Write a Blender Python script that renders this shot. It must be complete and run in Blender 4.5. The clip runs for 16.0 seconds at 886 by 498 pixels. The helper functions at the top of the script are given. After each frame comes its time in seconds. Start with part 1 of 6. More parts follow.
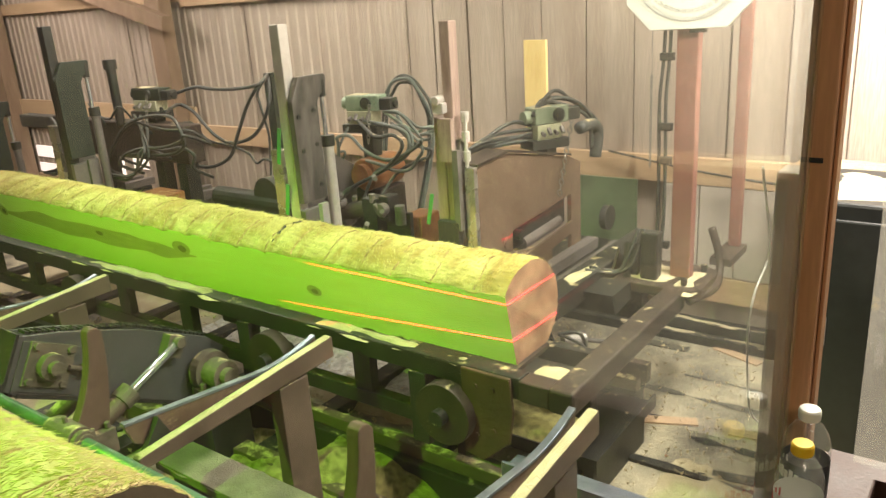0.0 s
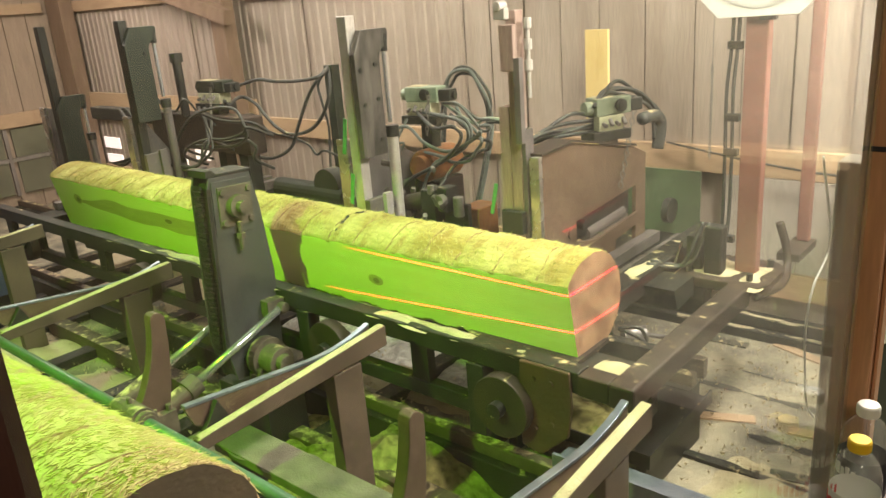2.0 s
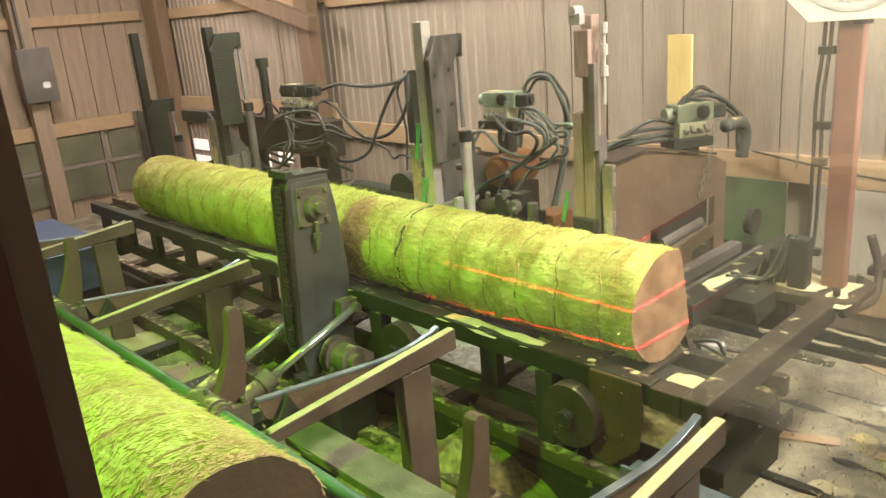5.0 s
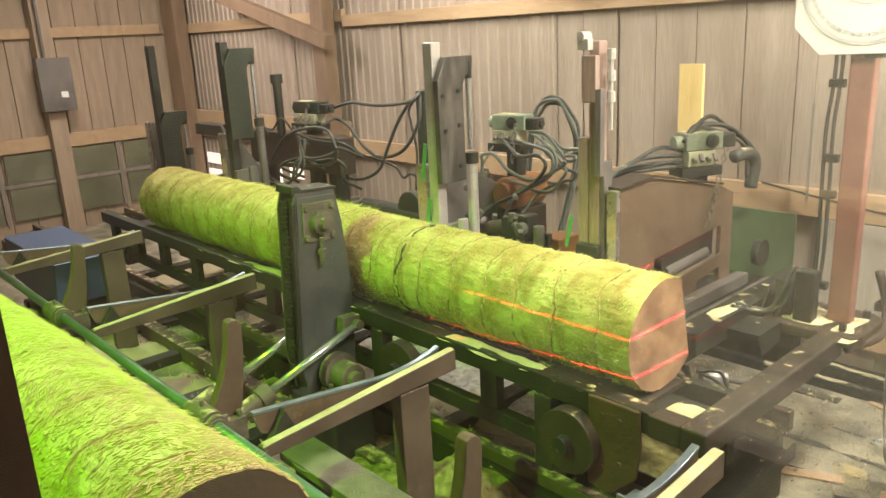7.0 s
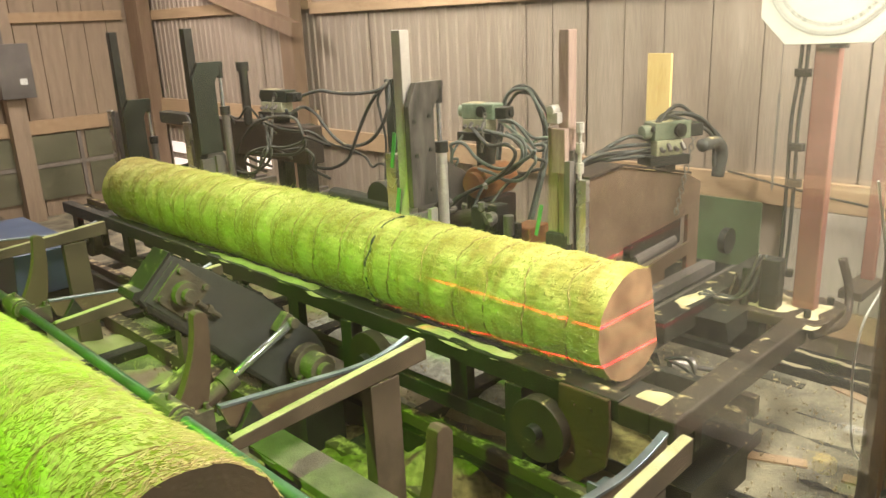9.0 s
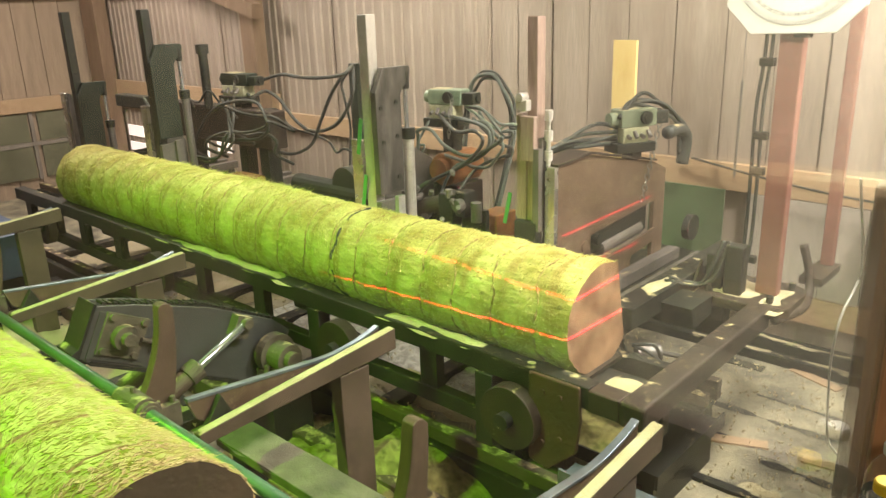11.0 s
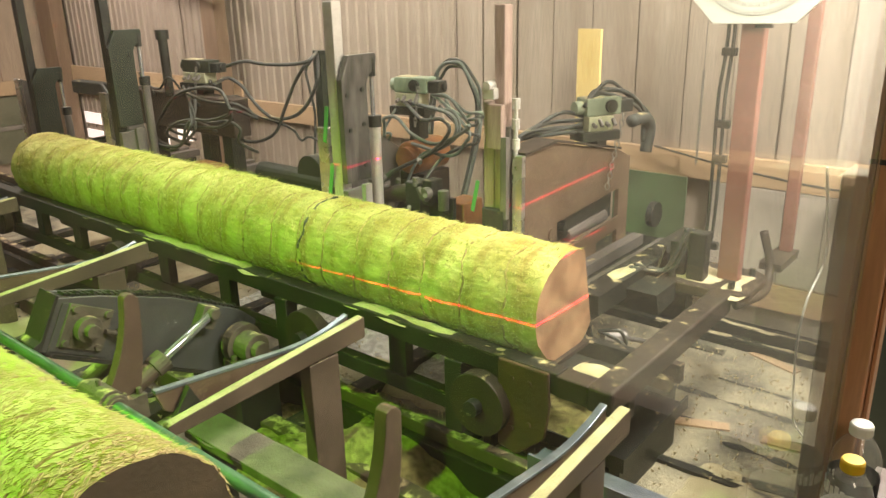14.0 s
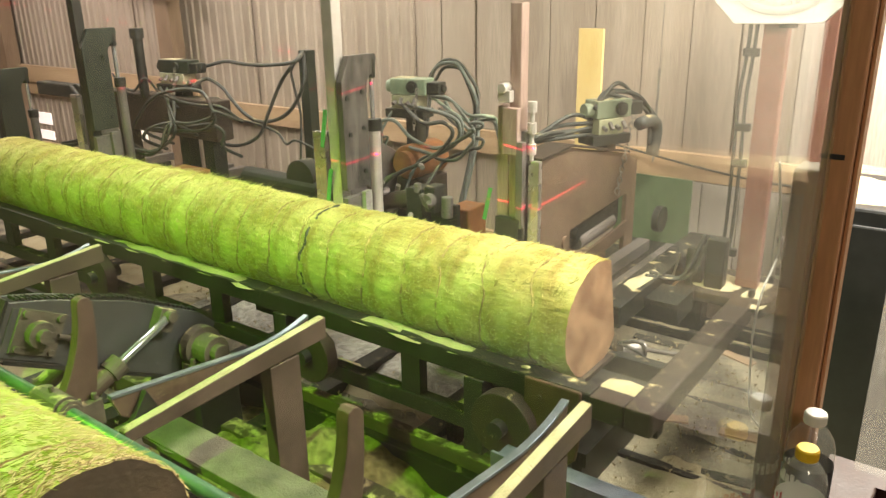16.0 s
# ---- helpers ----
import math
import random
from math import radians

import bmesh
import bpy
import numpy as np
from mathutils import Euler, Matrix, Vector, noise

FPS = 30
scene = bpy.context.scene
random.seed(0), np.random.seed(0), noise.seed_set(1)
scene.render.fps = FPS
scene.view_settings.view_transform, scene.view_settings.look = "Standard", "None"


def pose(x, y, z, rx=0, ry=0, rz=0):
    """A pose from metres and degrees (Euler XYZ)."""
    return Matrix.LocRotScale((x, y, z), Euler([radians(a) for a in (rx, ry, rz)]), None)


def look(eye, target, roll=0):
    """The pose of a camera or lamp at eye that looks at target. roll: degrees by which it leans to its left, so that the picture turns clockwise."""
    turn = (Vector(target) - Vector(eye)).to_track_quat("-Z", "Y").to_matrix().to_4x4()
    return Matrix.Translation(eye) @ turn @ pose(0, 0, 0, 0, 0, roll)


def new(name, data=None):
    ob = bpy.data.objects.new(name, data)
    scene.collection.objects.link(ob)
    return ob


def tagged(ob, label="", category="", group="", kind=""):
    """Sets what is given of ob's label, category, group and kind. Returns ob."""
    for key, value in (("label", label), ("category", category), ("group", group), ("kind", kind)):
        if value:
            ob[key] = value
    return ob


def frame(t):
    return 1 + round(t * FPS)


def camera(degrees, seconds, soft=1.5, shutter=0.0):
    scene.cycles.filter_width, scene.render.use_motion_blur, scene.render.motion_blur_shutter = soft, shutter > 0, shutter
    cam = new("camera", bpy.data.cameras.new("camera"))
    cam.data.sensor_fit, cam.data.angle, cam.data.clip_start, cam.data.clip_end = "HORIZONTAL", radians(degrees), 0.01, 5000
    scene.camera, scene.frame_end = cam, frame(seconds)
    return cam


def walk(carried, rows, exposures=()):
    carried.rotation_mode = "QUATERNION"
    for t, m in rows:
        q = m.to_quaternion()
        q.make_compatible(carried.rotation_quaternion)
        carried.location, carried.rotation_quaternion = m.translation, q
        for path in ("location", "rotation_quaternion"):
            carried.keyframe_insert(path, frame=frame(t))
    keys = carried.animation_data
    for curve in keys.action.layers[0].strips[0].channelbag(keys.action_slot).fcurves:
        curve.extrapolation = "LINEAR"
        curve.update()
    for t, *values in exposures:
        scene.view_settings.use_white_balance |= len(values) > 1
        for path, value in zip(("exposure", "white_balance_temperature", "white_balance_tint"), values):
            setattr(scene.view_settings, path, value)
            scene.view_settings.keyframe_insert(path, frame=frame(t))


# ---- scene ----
cam = camera(60.0, 16.0, soft=1.36)
PATH = [
    (0.0, pose(1.4667, -2.5201, 2.2326, 71.910, 3.568, 35.935)),
    (0.5, pose(1.4670, -2.5128, 2.2316, 71.541, 3.730, 36.963)),
    (1.0, pose(1.4700, -2.5171, 2.2335, 71.356, 3.872, 37.473)),
    (1.5, pose(1.4719, -2.5197, 2.2309, 71.417, 4.042, 38.482)),
    (2.0, pose(1.4784, -2.5249, 2.2292, 71.602, 4.296, 40.002)),
    (2.5, pose(1.4780, -2.5262, 2.2294, 71.715, 4.666, 41.438)),
    (3.0, pose(1.4810, -2.5197, 2.2289, 71.763, 5.044, 42.745)),
    (3.5, pose(1.4778, -2.5258, 2.2326, 71.733, 5.240, 43.612)),
    (4.0, pose(1.4811, -2.5224, 2.2290, 71.733, 5.307, 44.253)),
    (6.5, pose(1.5097, -2.5006, 2.2091, 74.095, 3.138, 47.549)),
    (7.0, pose(1.5109, -2.4914, 2.2050, 74.262, 2.818, 47.238)),
    (7.5, pose(1.5083, -2.4816, 2.2019, 74.262, 2.726, 46.634)),
    (8.0, pose(1.4996, -2.4760, 2.2001, 74.049, 2.679, 46.047)),
    (8.5, pose(1.4981, -2.4767, 2.1996, 73.737, 2.468, 45.477)),
    (9.0, pose(1.4956, -2.4790, 2.1988, 73.392, 2.439, 44.984)),
    (11.5, pose(1.4450, -2.4889, 2.2172, 71.745, 1.637, 41.422)),
    (12.0, pose(1.4433, -2.4957, 2.2151, 71.490, 1.552, 40.817)),
    (12.5, pose(1.4449, -2.4956, 2.2153, 71.277, 1.472, 40.325)),
    (13.0, pose(1.4425, -2.4981, 2.2187, 71.165, 1.392, 39.856)),
    (13.5, pose(1.4398, -2.5042, 2.2231, 71.038, 1.263, 39.517)),
    (14.0, pose(1.4389, -2.5041, 2.2197, 71.060, 1.252, 39.417)),
    (14.5, pose(1.4422, -2.4984, 2.2190, 70.972, 1.414, 39.477)),
    (15.0, pose(1.4379, -2.5001, 2.2176, 70.896, 1.325, 39.432)),
    (15.5, pose(1.4385, -2.4980, 2.2149, 70.874, 1.336, 38.742)),
    (16.0, pose(1.4377, -2.4996, 2.2151, 70.945, 0.955, 36.478)),
]
walk(cam, PATH)

# ---- world and lights ----
world = bpy.data.worlds.new("shop_air")
scene.world = world
world.use_nodes = True
wb = world.node_tree.nodes["Background"]
wb.inputs["Color"].default_value = (1.0, 0.90, 0.70, 1)
wb.inputs["Strength"].default_value = 0.125
scene.view_settings.exposure = -0.12


def area_lamp(name, eye, target, size, power, color, size_y=None):
    d = bpy.data.lights.new(name, "AREA")
    d.energy, d.color, d.size = power, color, size
    if size_y:
        d.shape, d.size_y = "RECTANGLE", size_y
    ob = new(name, d)
    ob.matrix_world = look(eye, target)
    return ob


def spot_lamp(name, eye, target, degrees, power, color, radius=0.05, blend=0.6):
    d = bpy.data.lights.new(name, "SPOT")
    d.energy, d.color, d.spot_size, d.spot_blend, d.shadow_soft_size = power, color, radians(degrees), blend, radius
    ob = new(name, d)
    ob.matrix_world = look(eye, target)
    return ob


WARM = (1.0, 0.92, 0.72)
# Unseen lamps: saw side placed by the beam's shadow, the others added as fill.
area_lamp("ceiling_tube_saw_side", (1.1, -0.55, 3.5), (0.2, 0.4, 0.7), 0.25, 182, WARM, 0.8)
area_lamp("overhead_fill_back_corner", (1.45, 0.95, 3.55), (0.8, 1.85, 0.4), 0.3, 385, (1.0, 0.92, 0.80), 0.9)
area_lamp("overhead_fill_wall_side", (-3.0, 1.45, 3.5), (-3.0, 2.2, 1.3), 0.3, 190, (1.0, 0.90, 0.79), 3.5)
area_lamp("overhead_fill_far", (-6.2, 0.2, 3.5), (-6.5, 0.9, 1.0), 0.4, 205, (1.0, 0.85, 0.77), 1.5)
GREEN_AT = (-1.55, -3.95, 4.0)
spot_lamp("green_work_light", GREEN_AT, (-1.72, -1.2, 0.7), 74, 1430, (0.32, 1.0, 0.004), 0.022, 0.85)
area_lamp("booth_ceiling_light", (2.3, -2.6, 2.95), (1.4, -2.0, 1.2), 0.4, 14, (1.0, 0.80, 0.60), 0.4)
# line lasers: narrow spots cut by added, unseen slit plates sliding up and down
LASER_A, LASER_B = (1.90, -1.10, 1.05), (1.90, -0.96, 1.05)
SLIT = 0.15
BEAM = 1.053
spot_lamp("line_laser_lower", LASER_A, (0.0, LASER_A[1] + BEAM, 1.05), 30, 8000, (1.0, 0.0, 0.05), 0.0, 0.2)
spot_lamp("line_laser_upper", LASER_B, (0.0, LASER_B[1] + BEAM, 1.05), 30, 8000, (1.0, 0.0, 0.05), 0.0, 0.2)


# ---- materials ----
def surface(name, base, second, rough=0.6, metal=0.0, scale=6.0, fine=60.0, bump=0.15, dust=0.0,
            dust_color=(0.60, 0.50, 0.28), stretch=(1, 1, 1), spread=0.5, fleck=0.0):
    """Two scales of colour change, fine relief, and sawdust that lies on upward faces."""
    m = bpy.data.materials.new(name)
    m.use_nodes = True
    nt = m.node_tree
    n, l = nt.nodes, nt.links
    b = n["Principled BSDF"]
    tc = n.new("ShaderNodeTexCoord")
    mp = n.new("ShaderNodeMapping")
    mp.inputs["Scale"].default_value = stretch
    l.new(tc.outputs["Object"], mp.inputs["Vector"])
    big = n.new("ShaderNodeTexNoise")
    big.inputs["Scale"].default_value, big.inputs["Detail"].default_value = scale, 6
    l.new(mp.outputs[0], big.inputs["Vector"])
    small = n.new("ShaderNodeTexNoise")
    small.inputs["Scale"].default_value, small.inputs["Detail"].default_value = fine, 4
    l.new(mp.outputs[0], small.inputs["Vector"])
    ramp = n.new("ShaderNodeValToRGB")
    ramp.color_ramp.elements[0].position, ramp.color_ramp.elements[1].position = 0.5 - spread / 2, 0.5 + spread / 2
    ramp.color_ramp.elements[0].color, ramp.color_ramp.elements[1].color = (*base, 1), (*second, 1)
    l.new(big.outputs["Fac"], ramp.inputs["Fac"])
    mix = n.new("ShaderNodeMix")
    mix.data_type, mix.blend_type = "RGBA", "OVERLAY"
    mix.inputs["Factor"].default_value = 0.45
    l.new(ramp.outputs["Color"], mix.inputs[6])
    l.new(small.outputs["Color"], mix.inputs[7])
    bw = n.new("ShaderNodeRGBToBW")
    l.new(small.outputs["Color"], bw.inputs[0])
    l.new(bw.outputs[0], mix.inputs[7])
    color = mix.outputs[2]
    if fleck:
        cell = n.new("ShaderNodeTexVoronoi")
        cell.inputs["Scale"].default_value = 95.0
        l.new(tc.outputs["Object"], cell.inputs["Vector"])
        spot = n.new("ShaderNodeMath")
        spot.operation = "LESS_THAN"
        spot.inputs[1].default_value = 0.24
        l.new(cell.outputs["Distance"], spot.inputs[0])
        some = n.new("ShaderNodeTexNoise")
        some.inputs["Scale"].default_value, some.inputs["Detail"].default_value = 9.0, 5
        l.new(tc.outputs["Object"], some.inputs["Vector"])
        pick = n.new("ShaderNodeMath")
        pick.operation = "GREATER_THAN"
        pick.inputs[1].default_value = 0.74 - 0.2 * fleck
        l.new(some.outputs["Fac"], pick.inputs[0])
        both = n.new("ShaderNodeMath")
        both.operation = "MULTIPLY"
        l.new(spot.outputs[0], both.inputs[0])
        l.new(pick.outputs[0], both.inputs[1])
        fm = n.new("ShaderNodeMix")
        fm.data_type = "RGBA"
        l.new(both.outputs[0], fm.inputs["Factor"])
        l.new(color, fm.inputs[6])
        fm.inputs[7].default_value = (*[c * 0.6 for c in dust_color], 1)
        color = fm.outputs[2]
    if dust:
        geo = n.new("ShaderNodeNewGeometry")
        sep = n.new("ShaderNodeSeparateXYZ")
        l.new(geo.outputs["Normal"], sep.inputs[0])
        up = n.new("ShaderNodeMapRange")
        up.inputs["From Min"].default_value, up.inputs["From Max"].default_value = 0.55, 0.95
        l.new(sep.outputs["Z"], up.inputs["Value"])
        patch = n.new("ShaderNodeTexNoise")
        patch.inputs["Scale"].default_value, patch.inputs["Detail"].default_value = 16.0, 10
        l.new(tc.outputs["Object"], patch.inputs["Vector"])
        pr = n.new("ShaderNodeMapRange")
        pr.inputs["From Min"].default_value, pr.inputs["From Max"].default_value = 0.66 - 0.30 * dust, 0.80 - 0.28 * dust
        l.new(patch.outputs["Fac"], pr.inputs["Value"])
        mul = n.new("ShaderNodeMath")
        mul.operation = "MULTIPLY"
        l.new(up.outputs[0], mul.inputs[0])
        l.new(pr.outputs[0], mul.inputs[1])
        dm = n.new("ShaderNodeMix")
        dm.data_type = "RGBA"
        l.new(mul.outputs[0], dm.inputs["Factor"])
        l.new(color, dm.inputs[6])
        dm.inputs[7].default_value = (*dust_color, 1)
        color = dm.outputs[2]
        keep = n.new("ShaderNodeMapRange")
        keep.inputs["To Min"].default_value, keep.inputs["To Max"].default_value = metal, 0.0
        l.new(mul.outputs[0], keep.inputs["Value"])
        l.new(keep.outputs[0], b.inputs["Metallic"])
    else:
        b.inputs["Metallic"].default_value = metal
    l.new(color, b.inputs["Base Color"])
    rr = n.new("ShaderNodeMapRange")
    rr.inputs["To Min"].default_value, rr.inputs["To Max"].default_value = max(rough - 0.15, 0.03), min(rough + 0.15, 1)
    l.new(big.outputs["Fac"], rr.inputs["Value"])
    l.new(rr.outputs[0], b.inputs["Roughness"])
    if bump:
        bp = n.new("ShaderNodeBump")
        bp.inputs["Strength"].default_value, bp.inputs["Distance"].default_value = bump, 0.01
        l.new(small.outputs["Fac"], bp.inputs["Height"])
        l.new(bp.outputs[0], b.inputs["Normal"])
    return m


def plain(name, color, rough=0.5, metal=0.0, emit=0.0):
    m = bpy.data.materials.new(name)
    m.use_nodes = True
    b = m.node_tree.nodes["Principled BSDF"]
    b.inputs["Base Color"].default_value, b.inputs["Roughness"].default_value, b.inputs["Metallic"].default_value = (*color, 1), rough, metal
    if emit:
        b.inputs["Emission Color"].default_value, b.inputs["Emission Strength"].default_value = (*color, 1), emit
    return m


def log_side(name, base, second, scar, period, seed):
    """Peeled log: fibres run along it, debarker scars ring it."""
    m = bpy.data.materials.new(name)
    m.use_nodes = True
    n, l = m.node_tree.nodes, m.node_tree.links
    b = n["Principled BSDF"]
    tc = n.new("ShaderNodeTexCoord")
    mp = n.new("ShaderNodeMapping")
    mp.inputs["Scale"].default_value = (13, 42, 42)
    mp.inputs["Location"].default_value = (seed, seed, 0)
    l.new(tc.outputs["Object"], mp.inputs["Vector"])
    fib = n.new("ShaderNodeTexNoise")
    fib.inputs["Scale"].default_value, fib.inputs["Detail"].default_value = 1.6, 8
    l.new(mp.outputs[0], fib.inputs["Vector"])
    blot = n.new("ShaderNodeTexNoise")
    blot.inputs["Scale"].default_value, blot.inputs["Detail"].default_value = 5.5, 7
    l.new(tc.outputs["Object"], blot.inputs["Vector"])
    ramp = n.new("ShaderNodeValToRGB")
    ramp.color_ramp.elements[0].position, ramp.color_ramp.elements[1].position = 0.36, 0.62
    ramp.color_ramp.elements[0].color, ramp.color_ramp.elements[1].color = (*second, 1), (*base, 1)
    l.new(blot.outputs["Fac"], ramp.inputs["Fac"])
    fr = n.new("ShaderNodeMapRange")
    fr.inputs["From Min"].default_value, fr.inputs["From Max"].default_value = 0.3, 0.75
    fr.inputs["To Min"].default_value, fr.inputs["To Max"].default_value = 0.74, 1.10
    l.new(fib.outputs["Fac"], fr.inputs["Value"])
    mu = n.new("ShaderNodeMix")
    mu.data_type, mu.blend_type = "RGBA", "MULTIPLY"
    mu.inputs["Factor"].default_value = 1
    l.new(ramp.outputs[0], mu.inputs[6])
    l.new(fr.outputs[0], mu.inputs[7])
    wave = n.new("ShaderNodeTexWave")
    wave.bands_direction = "X"
    wave.inputs["Scale"].default_value, wave.inputs["Distortion"].default_value = 0.314 / period, 1.5
    wave.inputs["Detail"].default_value, wave.inputs["Detail Scale"].default_value = 4, 1.4
    l.new(tc.outputs["Object"], wave.inputs["Vector"])
    wr = n.new("ShaderNodeMapRange")
    wr.inputs["From Min"].default_value, wr.inputs["From Max"].default_value = 0.80, 0.99
    l.new(wave.outputs["Fac"], wr.inputs["Value"])
    wm = n.new("ShaderNodeMath")
    wm.operation = "MULTIPLY"
    l.new(wr.outputs[0], wm.inputs[0])
    gap = n.new("ShaderNodeTexNoise")
    gap.inputs["Scale"].default_value, gap.inputs["Detail"].default_value = 8.0, 6
    l.new(tc.outputs["Object"], gap.inputs["Vector"])
    gr = n.new("ShaderNodeMapRange")
    gr.inputs["From Min"].default_value, gr.inputs["From Max"].default_value, gr.inputs["To Max"].default_value = 0.40, 0.56, 0.9
    l.new(gap.outputs["Fac"], gr.inputs["Value"])
    l.new(gr.outputs[0], wm.inputs[1])
    sc = n.new("ShaderNodeMix")
    sc.data_type = "RGBA"
    l.new(wm.outputs[0], sc.inputs["Factor"])
    l.new(mu.outputs[2], sc.inputs[6])
    sc.inputs[7].default_value = (*scar, 1)
    l.new(sc.outputs[2], b.inputs["Base Color"])
    b.inputs["Roughness"].default_value = 0.85
    bp = n.new("ShaderNodeBump")
    bp.inputs["Strength"].default_value, bp.inputs["Distance"].default_value = 0.5, 0.012
    l.new(fib.outputs["Fac"], bp.inputs["Height"])
    l.new(bp.outputs[0], b.inputs["Normal"])
    return m


def sawn(name, base, dark, axis_scale, rough=0.75):
    m = surface(name, base, dark, rough=rough, scale=2.0, fine=9.0, bump=0.1, stretch=axis_scale, spread=0.7)
    return m


def end_grain(name, base, dark):
    m = bpy.data.materials.new(name)
    m.use_nodes = True
    n, l = m.node_tree.nodes, m.node_tree.links
    b = n["Principled BSDF"]
    tc = n.new("ShaderNodeTexCoord")
    mp = n.new("ShaderNodeMapping")
    mp.inputs["Location"].default_value = (0, 0.02, -0.03)
    mp.inputs["Rotation"].default_value = (0, radians(90), 0)
    l.new(tc.outputs["Object"], mp.inputs["Vector"])
    w = n.new("ShaderNodeTexWave")
    w.wave_type, w.rings_direction = "RINGS", "X"
    w.inputs["Scale"].default_value, w.inputs["Distortion"].default_value = 34, 2.4
    l.new(tc.outputs["Object"], w.inputs["Vector"])
    s = n.new("ShaderNodeTexWave")
    s.bands_direction = "DIAGONAL"
    s.inputs["Scale"].default_value, s.inputs["Distortion"].default_value = 31, 7
    l.new(tc.outputs["Object"], s.inputs["Vector"])
    no = n.new("ShaderNodeTexNoise")
    no.inputs["Scale"].default_value, no.inputs["Detail"].default_value = 9, 6
    l.new(tc.outputs["Object"], no.inputs["Vector"])
    a = n.new("ShaderNodeMath")
    a.operation = "MULTIPLY_ADD"
    a.inputs[1].default_value = 0.10
    l.new(w.outputs["Fac"], a.inputs[0])
    l.new(no.outputs["Fac"], a.inputs[2])
    c = n.new("ShaderNodeMath")
    c.operation = "MULTIPLY_ADD"
    c.inputs[1].default_value = 0.08
    l.new(s.outputs["Fac"], c.inputs[0])
    l.new(a.outputs[0], c.inputs[2])
    r = n.new("ShaderNodeValToRGB")
    r.color_ramp.elements[0].position, r.color_ramp.elements[1].position = 0.30, 0.74
    r.color_ramp.elements[0].color, r.color_ramp.elements[1].color = (*base, 1), (*dark, 1)
    l.new(c.outputs[0], r.inputs["Fac"])
    l.new(r.outputs[0], b.inputs["Base Color"])
    b.inputs["Roughness"].default_value = 0.8
    return m


def dusty_glass(name, film, edge_haze=0.0):
    m = bpy.data.materials.new(name)
    m.use_nodes = True
    n, l = m.node_tree.nodes, m.node_tree.links
    n.remove(n["Principled BSDF"])
    out = n["Material Output"]
    tr = n.new("ShaderNodeBsdfTransparent")
    tr.inputs["Color"].default_value = (0.95, 0.97, 0.95, 1)
    gl = n.new("ShaderNodeBsdfGlossy")
    gl.inputs["Roughness"].default_value = 0.02
    lw = n.new("ShaderNodeLayerWeight")
    lw.inputs["Blend"].default_value = 0.5
    pw = n.new("ShaderNodeMath")
    pw.operation = "POWER"
    pw.inputs[1].default_value = 5.0
    l.new(lw.outputs["Facing"], pw.inputs[0])
    sc = n.new("ShaderNodeMath")
    sc.operation = "MULTIPLY_ADD"
    sc.inputs[1].default_value, sc.inputs[2].default_value = 0.6, 0.04
    l.new(pw.outputs[0], sc.inputs[0])
    mx = n.new("ShaderNodeMixShader")
    l.new(sc.outputs[0], mx.inputs[0])
    l.new(tr.outputs[0], mx.inputs[1])
    l.new(gl.outputs[0], mx.inputs[2])
    df = n.new("ShaderNodeBsdfTranslucent")
    df.inputs["Color"].default_value = (0.85, 0.80, 0.72, 1)
    no = n.new("ShaderNodeTexNoise")
    no.inputs["Scale"].default_value, no.inputs["Detail"].default_value = 3.0, 6
    tc = n.new("ShaderNodeTexCoord")
    l.new(tc.outputs["Object"], no.inputs["Vector"])
    mr = n.new("ShaderNodeMapRange")
    mr.inputs["To Min"].default_value, mr.inputs["To Max"].default_value = film * 0.4, film * 1.6
    l.new(no.outputs["Fac"], mr.inputs["Value"])
    dust = mr.outputs[0]
    if edge_haze:
        # haze painted into the film, thicker towards the post where the view grazes
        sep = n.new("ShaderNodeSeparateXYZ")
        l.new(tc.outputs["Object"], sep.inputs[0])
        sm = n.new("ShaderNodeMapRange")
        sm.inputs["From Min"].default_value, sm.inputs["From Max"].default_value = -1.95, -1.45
        sm.inputs["To Max"].default_value = edge_haze
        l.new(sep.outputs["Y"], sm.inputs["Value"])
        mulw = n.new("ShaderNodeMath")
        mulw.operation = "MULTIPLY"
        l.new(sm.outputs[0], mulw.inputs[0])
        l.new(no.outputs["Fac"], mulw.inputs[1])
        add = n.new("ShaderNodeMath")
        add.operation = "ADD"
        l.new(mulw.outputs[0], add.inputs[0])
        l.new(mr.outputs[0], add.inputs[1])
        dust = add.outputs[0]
    m2 = n.new("ShaderNodeMixShader")
    l.new(dust, m2.inputs[0])
    l.new(mx.outputs[0], m2.inputs[1])
    l.new(df.outputs[0], m2.inputs[2])
    l.new(m2.outputs[0], out.inputs["Surface"])
    return m


DUST = (0.58, 0.47, 0.26)
M_STEEL = surface("dark_painted_steel", (0.012, 0.013, 0.012), (0.034, 0.035, 0.030), 0.5, 0.25, 5, 70, 0.12, 0.16, DUST, fleck=0.4)
M_KNEE = surface("dark_knee_steel", (0.095, 0.085, 0.082), (0.19, 0.17, 0.165), 0.45, 0.35, 5, 70, 0.1, 0.1, DUST, fleck=0.35)
M_RUST = surface("rusty_steel", (0.020, 0.014, 0.011), (0.052, 0.035, 0.026), 0.6, 0.2, 6, 60, 0.25, 0.12, DUST, fleck=0.5)
M_PLATE = surface("brown_worn_plate", (0.105, 0.066, 0.044), (0.19, 0.13, 0.095), 0.45, 0.35, 4, 45, 0.1, 0.0, fleck=1.0)
M_BRIGHT = surface("worn_bright_steel", (0.46, 0.43, 0.41), (0.64, 0.60, 0.58), 0.35, 0.5, 8, 60, 0.05)
M_CHROME = plain("polished_rod", (0.70, 0.72, 0.76), 0.22, 0.85)
